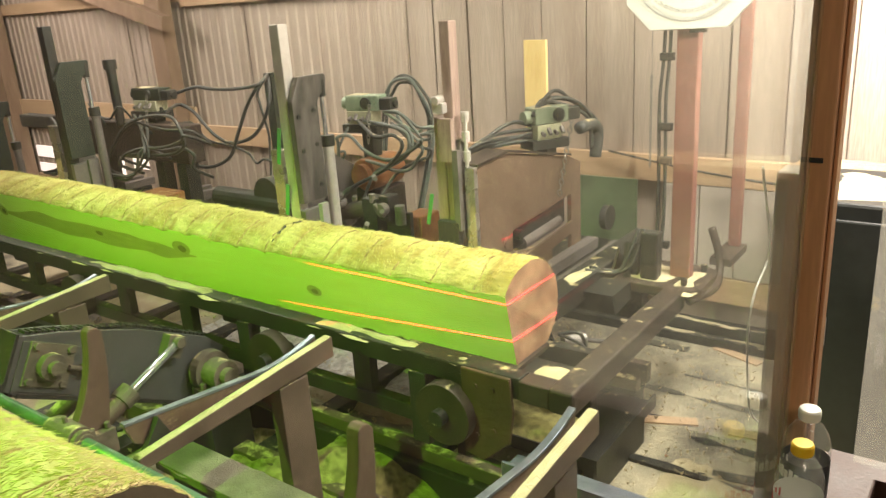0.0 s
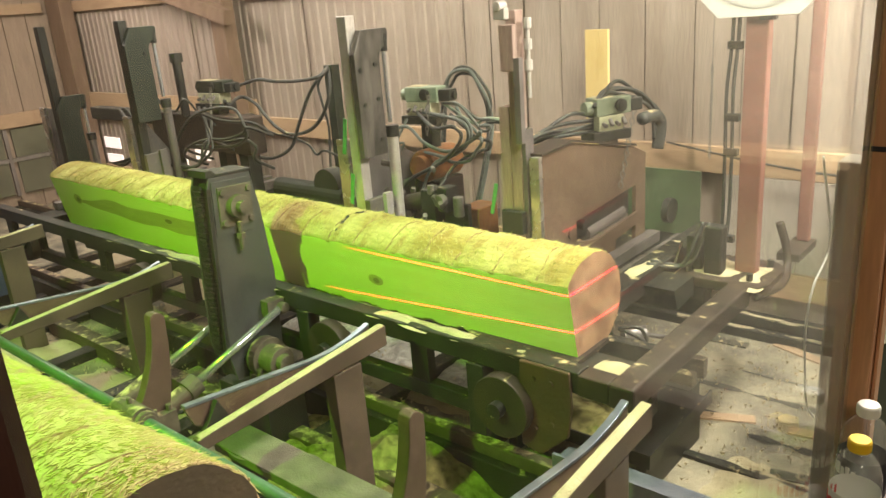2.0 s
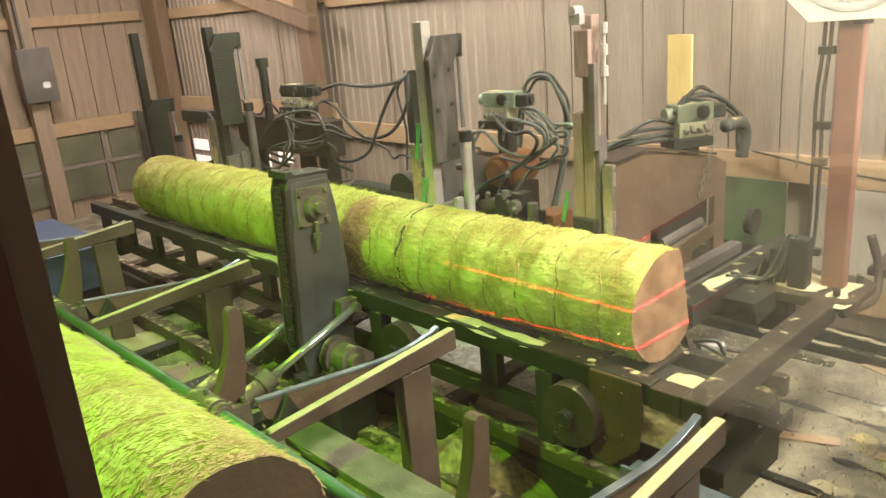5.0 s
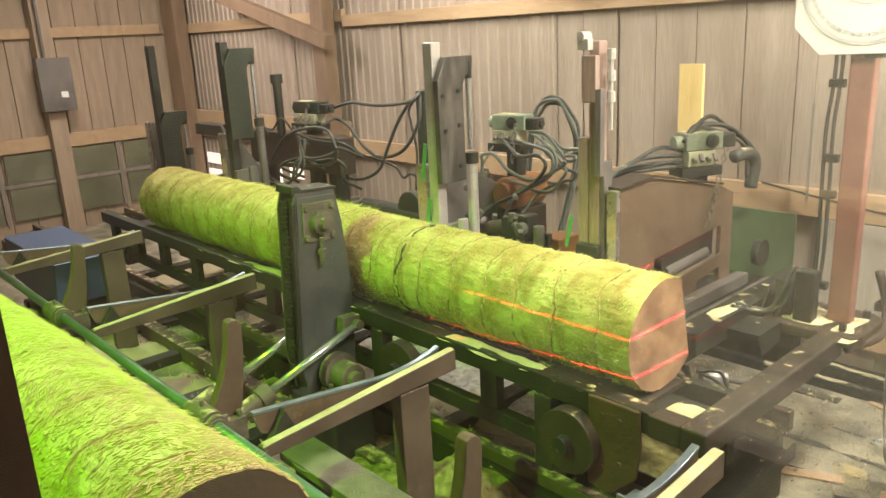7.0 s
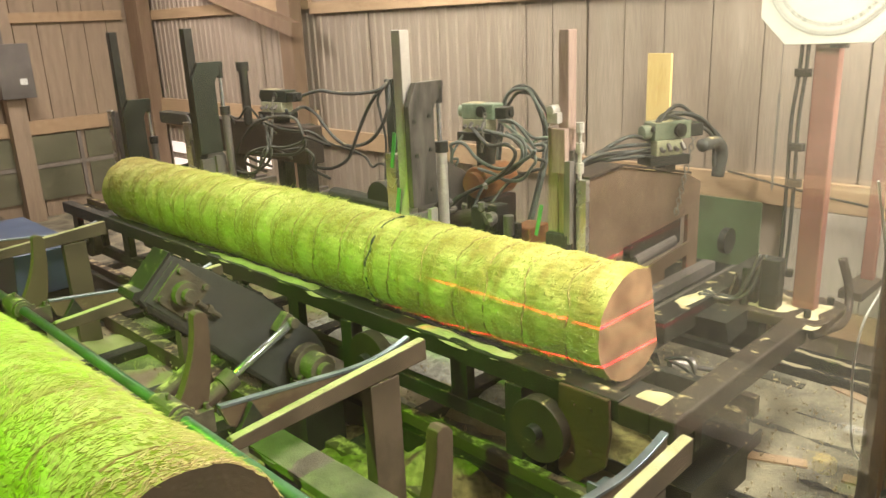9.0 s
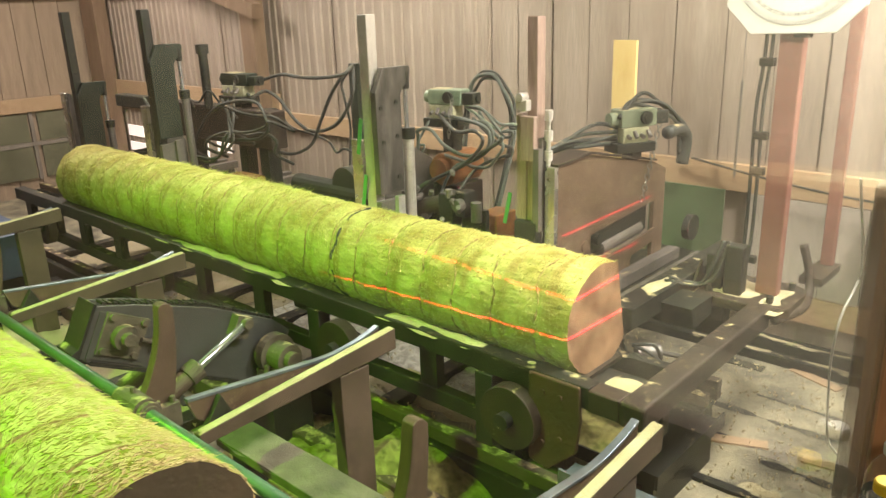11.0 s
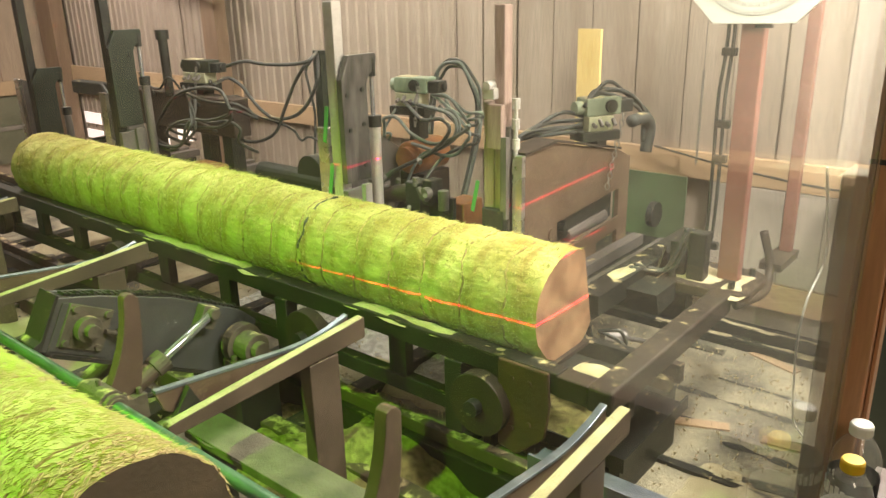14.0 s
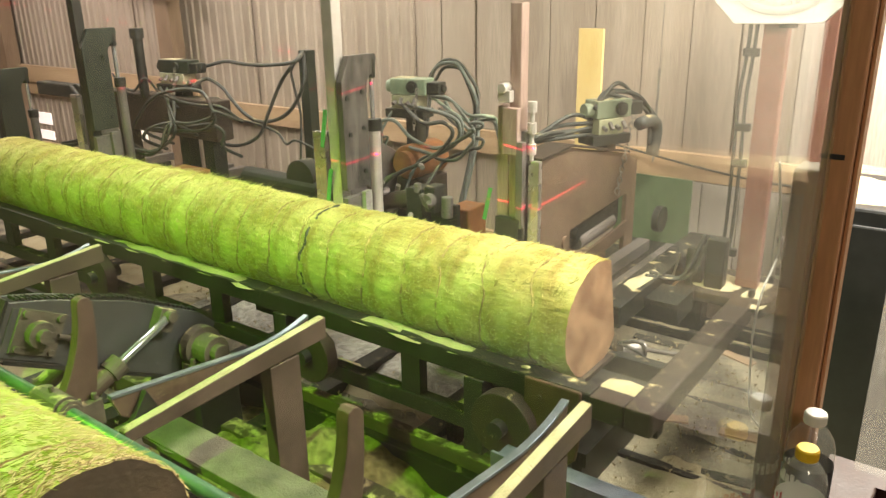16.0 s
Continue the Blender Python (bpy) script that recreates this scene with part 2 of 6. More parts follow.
M_BLADE = surface("worn_blue_steel_edge", (0.14, 0.17, 0.23), (0.30, 0.33, 0.38), 0.35, 0.7, 7, 50, 0.08)
M_RAMP = surface("brown_painted_beam", (0.062, 0.043, 0.032), (0.125, 0.088, 0.064), 0.6, 0.1, 5, 50, 0.12, 0.55, DUST, fleck=0.5)
M_TURNER = surface("grey_turner_paint", (0.060, 0.063, 0.062), (0.095, 0.098, 0.096), 0.42, 0.3, 4, 40, 0.06, 0.15, DUST)
M_GREASE = surface("greasy_casting", (0.055, 0.048, 0.035), (0.15, 0.13, 0.085), 0.7, 0.1, 12, 60, 0.5, 0.4, DUST)
M_REDPOLE = surface("red_primer_steel", (0.19, 0.070, 0.055), (0.30, 0.14, 0.11), 0.6, 0.1, 4, 40, 0.08)
M_GREENPIPE = surface("green_painted_pipe", (0.045, 0.10, 0.065), (0.10, 0.19, 0.12), 0.35, 0.2, 6, 40, 0.05)
M_VALVE = surface("olive_valve_block", (0.13, 0.16, 0.11), (0.26, 0.29, 0.21), 0.55, 0.2, 12, 70, 0.15, 0.4, DUST)
M_RUBBER = surface("black_hose", (0.022, 0.024, 0.022), (0.055, 0.057, 0.052), 0.55, 0.0, 12, 60, 0.05, 0.25, DUST)
M_HOSE = surface("grey_green_hose", (0.07, 0.085, 0.075), (0.13, 0.15, 0.135), 0.5, 0.0, 12, 60, 0.05, 0.2, DUST)
M_ORANGE = surface("orange_motor_paint", (0.17, 0.065, 0.024), (0.33, 0.14, 0.05), 0.5, 0.1, 9, 50, 0.1, 0.3, DUST)
M_BLACK = surface("black_cabinet", (0.008, 0.009, 0.010), (0.022, 0.023, 0.024), 0.4, 0.0, 4, 30, 0.05)
M_FLOOR = surface("sawdust_floor", (0.40, 0.355, 0.25), (0.115, 0.105, 0.085), 0.92, 0.0, 3.4, 46, 0.6, 0.0, spread=0.30)
M_DECK = surface("dusty_deck_plate", (0.17, 0.155, 0.11), (0.07, 0.065, 0.048), 0.85, 0.0, 9, 90, 0.6)
M_SAWDUST = surface("loose_sawdust", (0.58, 0.51, 0.34), (0.36, 0.30, 0.18), 0.95, 0.0, 8, 130, 0.9)
M_SHEET = surface("galvanised_wall_sheet", (0.31, 0.245, 0.20), (0.43, 0.355, 0.30), 0.5, 0.15, 1.1, 16, 0.05, stretch=(6, 6, 0.5))
M_TIMBER = surface("weathered_timber", (0.36, 0.235, 0.14), (0.50, 0.35, 0.22), 0.75, 0.0, 2.5, 22, 0.2, stretch=(1, 6, 6))
M_TIMBER_V = surface("weathered_timber_upright", (0.27, 0.20, 0.145), (0.40, 0.30, 0.22), 0.75, 0.0, 2.5, 22, 0.2, stretch=(6, 6, 1))
M_PINESIDE = surface("darker_pine_side", (0.15, 0.075, 0.035), (0.21, 0.11, 0.05), 0.5, 0.0, 2.5, 18, 0.08, stretch=(7, 7, 0.7))
M_PINE = surface("orange_pine_post", (0.42, 0.205, 0.10), (0.52, 0.29, 0.15), 0.45, 0.0, 2.5, 18, 0.08, stretch=(7, 7, 0.7))
# The unlit look of the window jamb is put into this near-black colour.
M_DARKPINE = surface("unlit_dark_pine", (0.022, 0.006, 0.003), (0.040, 0.012, 0.006), 0.5, 0.0, 2.5, 18, 0.08, stretch=(7, 7, 0.7))
M_GREYPOST = surface("grey_post", (0.17, 0.145, 0.125), (0.28, 0.245, 0.215), 0.7, 0.0, 3, 26, 0.1, stretch=(6, 6, 1))
M_BOARD = surface("yellow_board", (0.62, 0.45, 0.17), (0.74, 0.57, 0.26), 0.7, 0.0, 3, 20, 0.1, stretch=(6, 6, 1))
M_WHITE = surface("white_dial_enamel", (0.78, 0.78, 0.76), (0.84, 0.84, 0.82), 0.35, 0.0, 5, 30, 0.0)
M_INK = plain("black_ink", (0.02, 0.02, 0.02), 0.6)
M_PRINT = plain("grey_dial_print", (0.16, 0.16, 0.16), 0.6)
M_PANE = surface("dusty_window_pane", (0.10, 0.105, 0.07), (0.20, 0.19, 0.13), 0.35, 0.0, 3, 20, 0.0)
M_TARP = surface("green_guard_sheet", (0.055, 0.085, 0.045), (0.10, 0.14, 0.075), 0.5, 0.0, 3, 20, 0.05)
M_LOG = log_side("peeled_log_side", (0.52, 0.45, 0.16), (0.32, 0.24, 0.05), (0.28, 0.19, 0.045), 0.205, 3.0)
M_NEARLOG = log_side("shaggy_log_side", (0.60, 0.535, 0.24), (0.47, 0.39, 0.15), (0.42, 0.30, 0.15), 0.28, 9.0)
M_FACE = sawn("fresh_sawn_face", (0.80, 0.75, 0.38), (0.72, 0.65, 0.30), (0.6, 7, 7))
M_KNOT = surface("dark_knot", (0.16, 0.10, 0.05), (0.30, 0.20, 0.10), 0.7, 0.0, 20, 90, 0.1)
M_STAIN = surface("brown_heart_stain", (0.40, 0.31, 0.13), (0.52, 0.42, 0.20), 0.75, 0.0, 8, 40, 0.05, stretch=(0.6, 4, 4))
M_END = end_grain("log_end_grain", (0.44, 0.27, 0.155), (0.20, 0.105, 0.055))
# Near-black brown: shade on the waiting log's near end put into its colour.
M_END_SHADED = surface("shaded_log_end", (0.05, 0.035, 0.02), (0.09, 0.06, 0.035), 0.9, 0.0, 8, 50, 0.3)
M_CHIP = surface("dull_wood_chip", (0.60, 0.51, 0.34), (0.44, 0.35, 0.21), 0.9, 0.0, 8, 50, 0.0)
M_SCUFF = surface("black_scuff", (0.018, 0.018, 0.016), (0.07, 0.065, 0.045), 0.8, 0.0, 18, 80, 0.3)
M_FLAKE = surface("brown_bark_flake", (0.46, 0.30, 0.16), (0.62, 0.48, 0.28), 0.85, 0.0, 30, 90, 0.1)
M_TOWER = surface("black_green_steel", (0.012, 0.018, 0.012), (0.030, 0.038, 0.028), 0.5, 0.1, 5, 60, 0.08, 0.1, DUST, fleck=0.2)
M_PINKSTEEL = surface("pinkish_worn_steel", (0.26, 0.17, 0.145), (0.42, 0.31, 0.28), 0.38, 0.3, 9, 60, 0.06, stretch=(4, 4, 0.6))
M_MINT = surface("mint_valve_casting", (0.13, 0.19, 0.13), (0.32, 0.39, 0.29), 0.5, 0.1, 14, 70, 0.15, 0.35, DUST)
M_FIBRE = surface("pale_bark_fibre", (0.64, 0.57, 0.25), (0.50, 0.42, 0.15), 0.9, 0.0, 8, 50, 0.0)
M_RUSTBROWN = surface("rust_brown_casting", (0.034, 0.017, 0.008), (0.095, 0.045, 0.022), 0.75, 0.05, 7, 50, 0.5, 0.1, DUST, fleck=0.3)
M_BARK = surface("torn_brown_bark", (0.20, 0.125, 0.045), (0.38, 0.26, 0.11), 0.9, 0.0, 14, 80, 0.3)
M_DARKTIMBER = surface("brown_timber_post", (0.16, 0.10, 0.065), (0.25, 0.165, 0.11), 0.75, 0.0, 2.5, 22, 0.2, stretch=(6, 6, 1))
M_MULCH = surface("damp_wood_mulch", (0.40, 0.36, 0.13), (0.16, 0.14, 0.05), 0.95, 0.0, 26, 150, 1.0, spread=0.35)
M_TOWERPLATE = surface("streaked_grey_plate", (0.055, 0.053, 0.050), (0.165, 0.148, 0.138), 0.4, 0.45, 6, 60, 0.1, 0.2, DUST, stretch=(3, 3, 0.8), spread=0.35, fleck=0.6)
M_PORT = surface("cream_port_block", (0.30, 0.31, 0.20), (0.46, 0.45, 0.32), 0.5, 0.1, 14, 70, 0.15, 0.35, DUST)
M_HORN = surface("brown_horn_steel", (0.085, 0.055, 0.038), (0.15, 0.105, 0.075), 0.45, 0.3, 4, 45, 0.1, 0.0, fleck=0.15)
# Paler boards: the lower wall strip and all sheets right of x 0.15.
M_PALEBOARD = surface("pale_wall_board", (0.33, 0.285, 0.25), (0.44, 0.385, 0.345), 0.65, 0.0, 1.4, 18, 0.08, stretch=(6, 6, 0.6))
M_FACEBAR = surface("worn_steel_face", (0.42, 0.40, 0.38), (0.60, 0.56, 0.54), 0.26, 0.85, 8, 60, 0.05)
M_CHAIN = surface("dull_chain_steel", (0.16, 0.155, 0.14), (0.30, 0.29, 0.26), 0.4, 0.7, 20, 80, 0.05)
M_GRAVEL = surface("pale_grey_gravel", (0.62, 0.60, 0.55), (0.34, 0.33, 0.30), 0.9, 0.0, 22, 120, 0.9, spread=0.3)
M_YELLOWCAP = surface("yellow_bottle_cap", (0.80, 0.55, 0.02), (0.85, 0.62, 0.04), 0.35, 0, 5, 30, 0.0)
M_WHITECAP = surface("white_bottle_cap", (0.70, 0.74, 0.70), (0.78, 0.80, 0.76), 0.4, 0, 5, 30, 0.0)
M_LABEL = surface("white_label", (0.70, 0.70, 0.68), (0.78, 0.78, 0.76), 0.5, 0, 5, 30, 0.0)
M_LABEL_DARK = surface("dark_label", (0.03, 0.035, 0.04), (0.05, 0.055, 0.06), 0.4, 0, 5, 30, 0.0)
M_LABEL_RED = plain("red_print", (0.5, 0.03, 0.03), 0.5)
# Even dust film, plus haze painted on towards the post.
M_GLASS = dusty_glass("dusty_hazed_glass", 0.040, 0.10)
M_PET = dusty_glass("clear_bottle_plastic", 0.05)
M_STRAP = surface("bright_green_strap", (0.05, 0.26, 0.07), (0.09, 0.34, 0.10), 0.5, 0, 9, 40, 0.05)
M_BLUE = surface("blue_bin", (0.05, 0.08, 0.16), (0.09, 0.13, 0.22), 0.5, 0.1, 5, 30, 0.05)
M_DAY = plain("daylight_gap", (1.0, 0.86, 0.84), 0.5, 0, 1.0)
M_ROOF = surface("dark_roof_boards", (0.20, 0.15, 0.11), (0.28, 0.21, 0.15), 0.8, 0.0, 2, 14, 0.1, stretch=(1, 6, 6))


# ---- mesh helpers ----
def part(name, bm, material, parent=None, label="", smooth=False, bevel=0.0):
    me = bpy.data.meshes.new(name)
    bmesh.ops.recalc_face_normals(bm, faces=bm.faces)
    bm.to_mesh(me)
    bm.free()
    me.materials.append(material)
    if smooth:
        for p in me.polygons:
            p.use_smooth = True
    ob = new(name, me)
    if parent:
        ob.parent = parent
    if label:
        ob["label"] = label
    if bevel:
        md = ob.modifiers.new("edge", "BEVEL")
        md.width, md.segments, md.limit_method = bevel, 2, "ANGLE"
    return ob


def empty(name, m=None, label="", category="", group="", kind="", parent=None):
    ob = new(name)
    ob.empty_display_size = 0.1
    if parent:
        ob.parent = parent
    if m is not None:
        ob.matrix_basis = m
    return tagged(ob, label, category, group, kind)


def box(bm, x0, x1, y0, y1, z0, z1, m=None):
    g = bmesh.ops.create_cube(bm, size=1)
    t = Matrix.Translation(((x0 + x1) / 2, (y0 + y1) / 2, (z0 + z1) / 2)) @ Matrix.Diagonal((abs(x1 - x0), abs(y1 - y0), abs(z1 - z0), 1))
    bmesh.ops.transform(bm, matrix=(m @ t) if m is not None else t, verts=g["verts"])
    return bm


def boxm(*a, **k):
    return box(bmesh.new(), *a, **k)


def rod(bm, a, b, r, seg=14, r2=None):
    a, b = Vector(a), Vector(b)
    d = b - a
    g = bmesh.ops.create_cone(bm, cap_ends=True, segments=seg, radius1=r, radius2=r if r2 is None else r2, depth=d.length)
    m = Matrix.Translation((a + b) / 2) @ d.to_track_quat("Z", "Y").to_matrix().to_4x4()
    bmesh.ops.transform(bm, matrix=m, verts=g["verts"])
    return bm


def rodm(*a, **k):
    return rod(bmesh.new(), *a, **k)


def prism(bm, pts, axis, lo, hi):
    """A closed outline in two axes, drawn out along the third."""
    def at(p, w):
        return {"x": (w, p[0], p[1]), "y": (p[0], w, p[1]), "z": (p[0], p[1], w)}[axis]
    a = [bm.verts.new(at(p, lo)) for p in pts]
    b = [bm.verts.new(at(p, hi)) for p in pts]
    bm.faces.new(a)
    bm.faces.new(b[::-1])
    for i in range(len(pts)):
        j = (i + 1) % len(pts)
        bm.faces.new((a[i], b[i], b[j], a[j]))
    return bm


def prismm(*a):
    return prism(bmesh.new(), *a)


def lathe(bm, prof, seg=28, m=None, closed=True):
    """Turned round z: prof is rows of (radius, height)."""
    rings = []
    vs = []
    for r, h in prof:
        ring = [bm.verts.new((r * math.cos(2 * math.pi * k / seg), r * math.sin(2 * math.pi * k / seg), h)) for k in range(seg)]
        rings.append(ring)
        vs += ring
    for a, b in zip(rings, rings[1:]):
        for k in range(seg):
            bm.faces.new((a[k], a[(k + 1) % seg], b[(k + 1) % seg], b[k]))
    if closed:
        bm.faces.new(rings[0][::-1])
        bm.faces.new(rings[-1])
    if m is not None:
        bmesh.ops.transform(bm, matrix=m, verts=vs)
    return bm


def hose_points(pts, n=10):
    """A smooth line through the points."""
    p = [Vector(q) for q in pts]
    p = [p[0] * 2 - p[1]] + p + [p[-1] * 2 - p[-2]]
    out = []
    for i in range(1, len(p) - 2):
        for k in range(n):
            t = k / n
            a, b, c, d = p[i - 1], p[i], p[i + 1], p[i + 2]
            out.append(0.5 * ((2 * b) + (c - a) * t + (2 * a - 5 * b + 4 * c - d) * t * t + (3 * b - a - 3 * c + d) * t ** 3))
    out.append(p[-2])
    return out


def tube(bm, pts, r, seg=8, n=8):
    line = hose_points(pts, n)
    prev = None
    up = Vector((0.13, 0.31, 0.94))
    for i, q in enumerate(line):
        d = (line[min(i + 1, len(line) - 1)] - line[max(i - 1, 0)]).normalized()
        s = d.cross(up)
        if s.length < 0.05:
            s = d.cross(Vector((1, 0, 0)))
        s.normalize()
        w = s.cross(d)
        ring = [bm.verts.new(q + (s * math.cos(2 * math.pi * k / seg) + w * math.sin(2 * math.pi * k / seg)) * r) for k in range(seg)]
        if prev:
            for k in range(seg):
                bm.faces.new((prev[k], prev[(k + 1) % seg], ring[(k + 1) % seg], ring[k]))
        else:
            bm.faces.new(ring[::-1])
        prev = ring
    bm.faces.new(prev)
    return bm


def tubem(*a, **k):
    return tube(bmesh.new(), *a, **k)


def mound(name, x0, x1, y0, y1, z, h, mat, parent=None, seed=0.0, step=0.04, kind="stuff", label=""):
    """An uneven heap that runs out to nothing at its rim."""
    nx, ny = max(4, int((x1 - x0) / step)), max(4, int((y1 - y0) / step))
    bm = bmesh.new()
    g = []
    for i in range(nx + 1):
        row = []
        for j in range(ny + 1):
            u, v = i / nx, j / ny
            x, y = x0 + (x1 - x0) * u, y0 + (y1 - y0) * v
            rim = min(1, 3.0 * min(u, 1 - u, v, 1 - v)) ** 0.7
            k = noise.fractal(Vector((x * 2.3 + seed, y * 2.3, seed)), 1, 2, 4)
            f = noise.noise(Vector((x * 22, y * 22, seed + 5)))
            zz = h * max(0, rim * (0.75 + 0.7 * k) - 0.12) + 0.006 * f * rim
            row.append(bm.verts.new((x + 0.03 * noise.noise(Vector((x * 9, y * 9, seed))), y + 0.03 * noise.noise(Vector((y * 9, x * 9, seed))), z + zz - 0.012)))
        g.append(row)
    for i in range(nx):
        for j in range(ny):
            bm.faces.new((g[i][j], g[i + 1][j], g[i + 1][j + 1], g[i][j + 1]))
    ob = part(name, bm, mat, parent, label, smooth=True)
    if kind and not parent:
        ob["kind"] = kind
    return ob


# ---- the building ----
def build_shell():
    g = boxm(-60, 60, -60, 60, -0.3, 0.0)
    tagged(part("ground", g, M_FLOOR), "dusty concrete floor strewn with pale sawdust", "floor", kind="structure")
    wn = tagged(part("wall_north", boxm(-8.9, 6.2, 2.24, 2.32, 0.0, 4.4), M_SHEET), "ribbed metal sheet wall on timber framing", "wall", kind="structure")
    # ribbed sheets, each with its own lap
    x, i = -8.75, 0
    random.seed(4)
    while x < 2.6:
        plain_board = x > -2.75
        width = random.choice((0.21, 0.25, 0.30, 0.33)) if plain_board else 0.92
        prof = []
        for r in range(0 if plain_board else 8):
            c = (r + 0.5) * width / 8
            prof += [(c - 0.030, 0.0), (c - 0.017, -0.013), (c + 0.017, -0.013), (c + 0.030, 0.0)]
        prof = [(0.0, 0.0)] + prof + [(width - random.uniform(0.006, 0.014), 0.0)]
        dy = 0.006 * (i % 2) + random.uniform(-0.004, 0.004)
        front = [(x + a, 2.216 + b + dy) for a, b in prof]
        back = [(x + a, 2.222 + b + dy) for a, b in reversed(prof)]
        part("wall_sheet", prismm(front + back, "z", 0.05, 4.3), M_PALEBOARD if x > 0.15 else M_SHEET, wn)
        x += width
        i += 1
    tagged(part("girt_low", boxm(-8.7, 3.2, 2.15, 2.198, 0.27, 0.44), M_TIMBER, bevel=0.004), "rough timber girt nailed along the wall", "timber", kind="structure")
    tagged(part("girt_middle", boxm(-8.7, 3.2, 2.15, 2.198, 1.03, 1.20), M_TIMBER, bevel=0.004), "rough timber girt nailed along the wall", "timber", kind="structure")
    tagged(part("girt_middle_far", boxm(-8.7, -4.95, 2.12, 2.148, 1.18, 1.38), M_TIMBER, bevel=0.004), "rough timber girt nailed along the wall", "timber", kind="structure")
    tagged(part("girt_top", boxm(-4.97, 3.2, 2.15, 2.198, 2.31, 2.42), M_TIMBER, bevel=0.004), "rough timber girt nailed along the wall", "timber", kind="structure")
    tagged(part("girt_top_far", boxm(-8.7, -4.975, 2.15, 2.198, 2.36, 2.48), M_TIMBER, bevel=0.004), "rough timber girt nailed along the wall", "timber", kind="structure")
    tagged(part("sill_beam", boxm(-8.7, 3.2, 2.11, 2.198, 0.0, 0.13), M_STEEL, bevel=0.004), "dark sill beam at the foot of the wall", "timber", kind="structure")
    tagged(part("sill_ledge", boxm(-1.2, 3.2, 2.04, 2.108, 0.0, 0.06), M_STEEL, bevel=0.003), "dark ledge at the foot of the wall", "timber", kind="structure")
    tagged(mound("sawdust_layer", -1.1, 2.2, 2.115, 2.148, 0.136, 0.016, M_SAWDUST, None, 7.7, 0.03), "thin pale sawdust along the sill beam", "sawdust")
    tagged(mound("sawdust_layer", -1.0, 2.2, 2.045, 2.10, 0.066, 0.016, M_SAWDUST, None, 5.2, 0.03), "thin pale sawdust along the wall ledge", "sawdust")
    for k in range(8):
        part("lower_board", boxm(-0.26 + 0.23 * k, -0.26 + 0.23 * k + 0.222, 2.150, 2.172 + 0.003 * (k % 2), 0.445, 1.025), M_PALEBOARD, wn, bevel=0.002)
    for px, w in ((-8.78, 0.36), (-5.28, 0.22)):
        tagged(part("wall_post", boxm(px, px + w, 1.98, 2.118 if w < 0.3 else 2.148, 0.0, 4.3), M_DARKTIMBER, bevel=0.006), "square timber wall post", "post", group="wall posts", kind="structure")
    tagged(part("wall_post", boxm(-2.12, -1.94, 2.05, 2.148, 2.42, 4.3), M_TIMBER_V, bevel=0.006), "short timber post above the girt", "post", group="wall posts", kind="structure")
    b = bmesh.new()
    box(b, -0.07, 0.07, -0.05, 0.05, 0.0, 2.2, pose(-4.90, 1.925, 2.17, 0, -75, 0))
    tagged(part("knee_brace", b, M_DARKTIMBER, bevel=0.005), "diagonal timber brace at the wall post", "brace", kind="structure")
    # the end wall, boarded, with a doorway gap
    ww = tagged(part("wall_west", boxm(-9.06, -8.95, -7.0, 2.32, 0.0, 4.4), M_TIMBER_V), "boarded timber end wall", "wall", kind="structure")
    y = -5.0
    i = 0
    while y < 1.9:
        d = random.uniform(0, 0.012)
        part("wall_board", boxm(-8.948, -8.925 + d, y, y + 0.27, 0.0, 4.3), M_TIMBER_V, ww)
        y += 0.282
    for z0, z1 in ((1.05, 1.22), (2.38, 2.50)):
        tagged(part("end_wall_girt", boxm(-8.90, -8.84, -5.0, 1.95, z0, z1), M_TIMBER, bevel=0.004), "timber girt on the end wall", "timber", kind="structure")
    for yy in (-1.1, 0.35):
        tagged(part("end_wall_post", boxm(-8.835, -8.68, yy, yy + 0.2, 0.0, 4.3), M_TIMBER_V, bevel=0.005), "timber post on the end wall", "post", kind="structure")
    w = empty("window_3", label="dark framed window panes low in the end wall", category="window", kind="structure")
    for k in range(6):
        y0 = -2.35 + 0.72 * k
        for z0, z1 in ((0.22, 0.62), (0.68, 1.03)):
            part("pane", boxm(-8.90, -8.875, y0, y0 + 0.60, z0, z1), M_PANE, w)
        part("mullion", boxm(-8.90, -8.862, y0 + 0.62, y0 + 0.665, 0.20, 1.045), M_GREYPOST, w)
    part("window_frame", boxm(-8.90, -8.860, -2.4, 1.9, 0.625, 0.675), M_GREYPOST, w)
    bx = empty("breaker_box", label="grey electrical box on the end wall post", category="electrical box")
    part("box_body", boxm(-8.678, -8.54, 0.28, 0.66, 1.52, 2.15), M_KNEE, bx, bevel=0.008)
    part("box_label", boxm(-8.539, -8.536, 0.50, 0.58, 1.68, 1.75), M_LABEL, bx)
    part("conduit", rodm((-8.62, 0.40, 2.151), (-8.62, 0.40, 4.39), 0.02, 10), M_KNEE, bx)
    tagged(part("wall_east", boxm(6.2, 6.32, -7.0, 2.32, 0.0, 4.4), M_SHEET), "plain metal sheet wall", "wall", kind="structure")
    tagged(part("wall_south", boxm(-9.06, 6.32, -7.1, -7.0, 0.0, 4.4), M_SHEET), "plain metal sheet wall", "wall", kind="structure")
    tagged(part("ceiling", boxm(-9.06, 6.32, -7.1, 2.32, 4.4, 4.5), M_ROOF), "dark boarded roof underside", "ceiling", kind="structure")
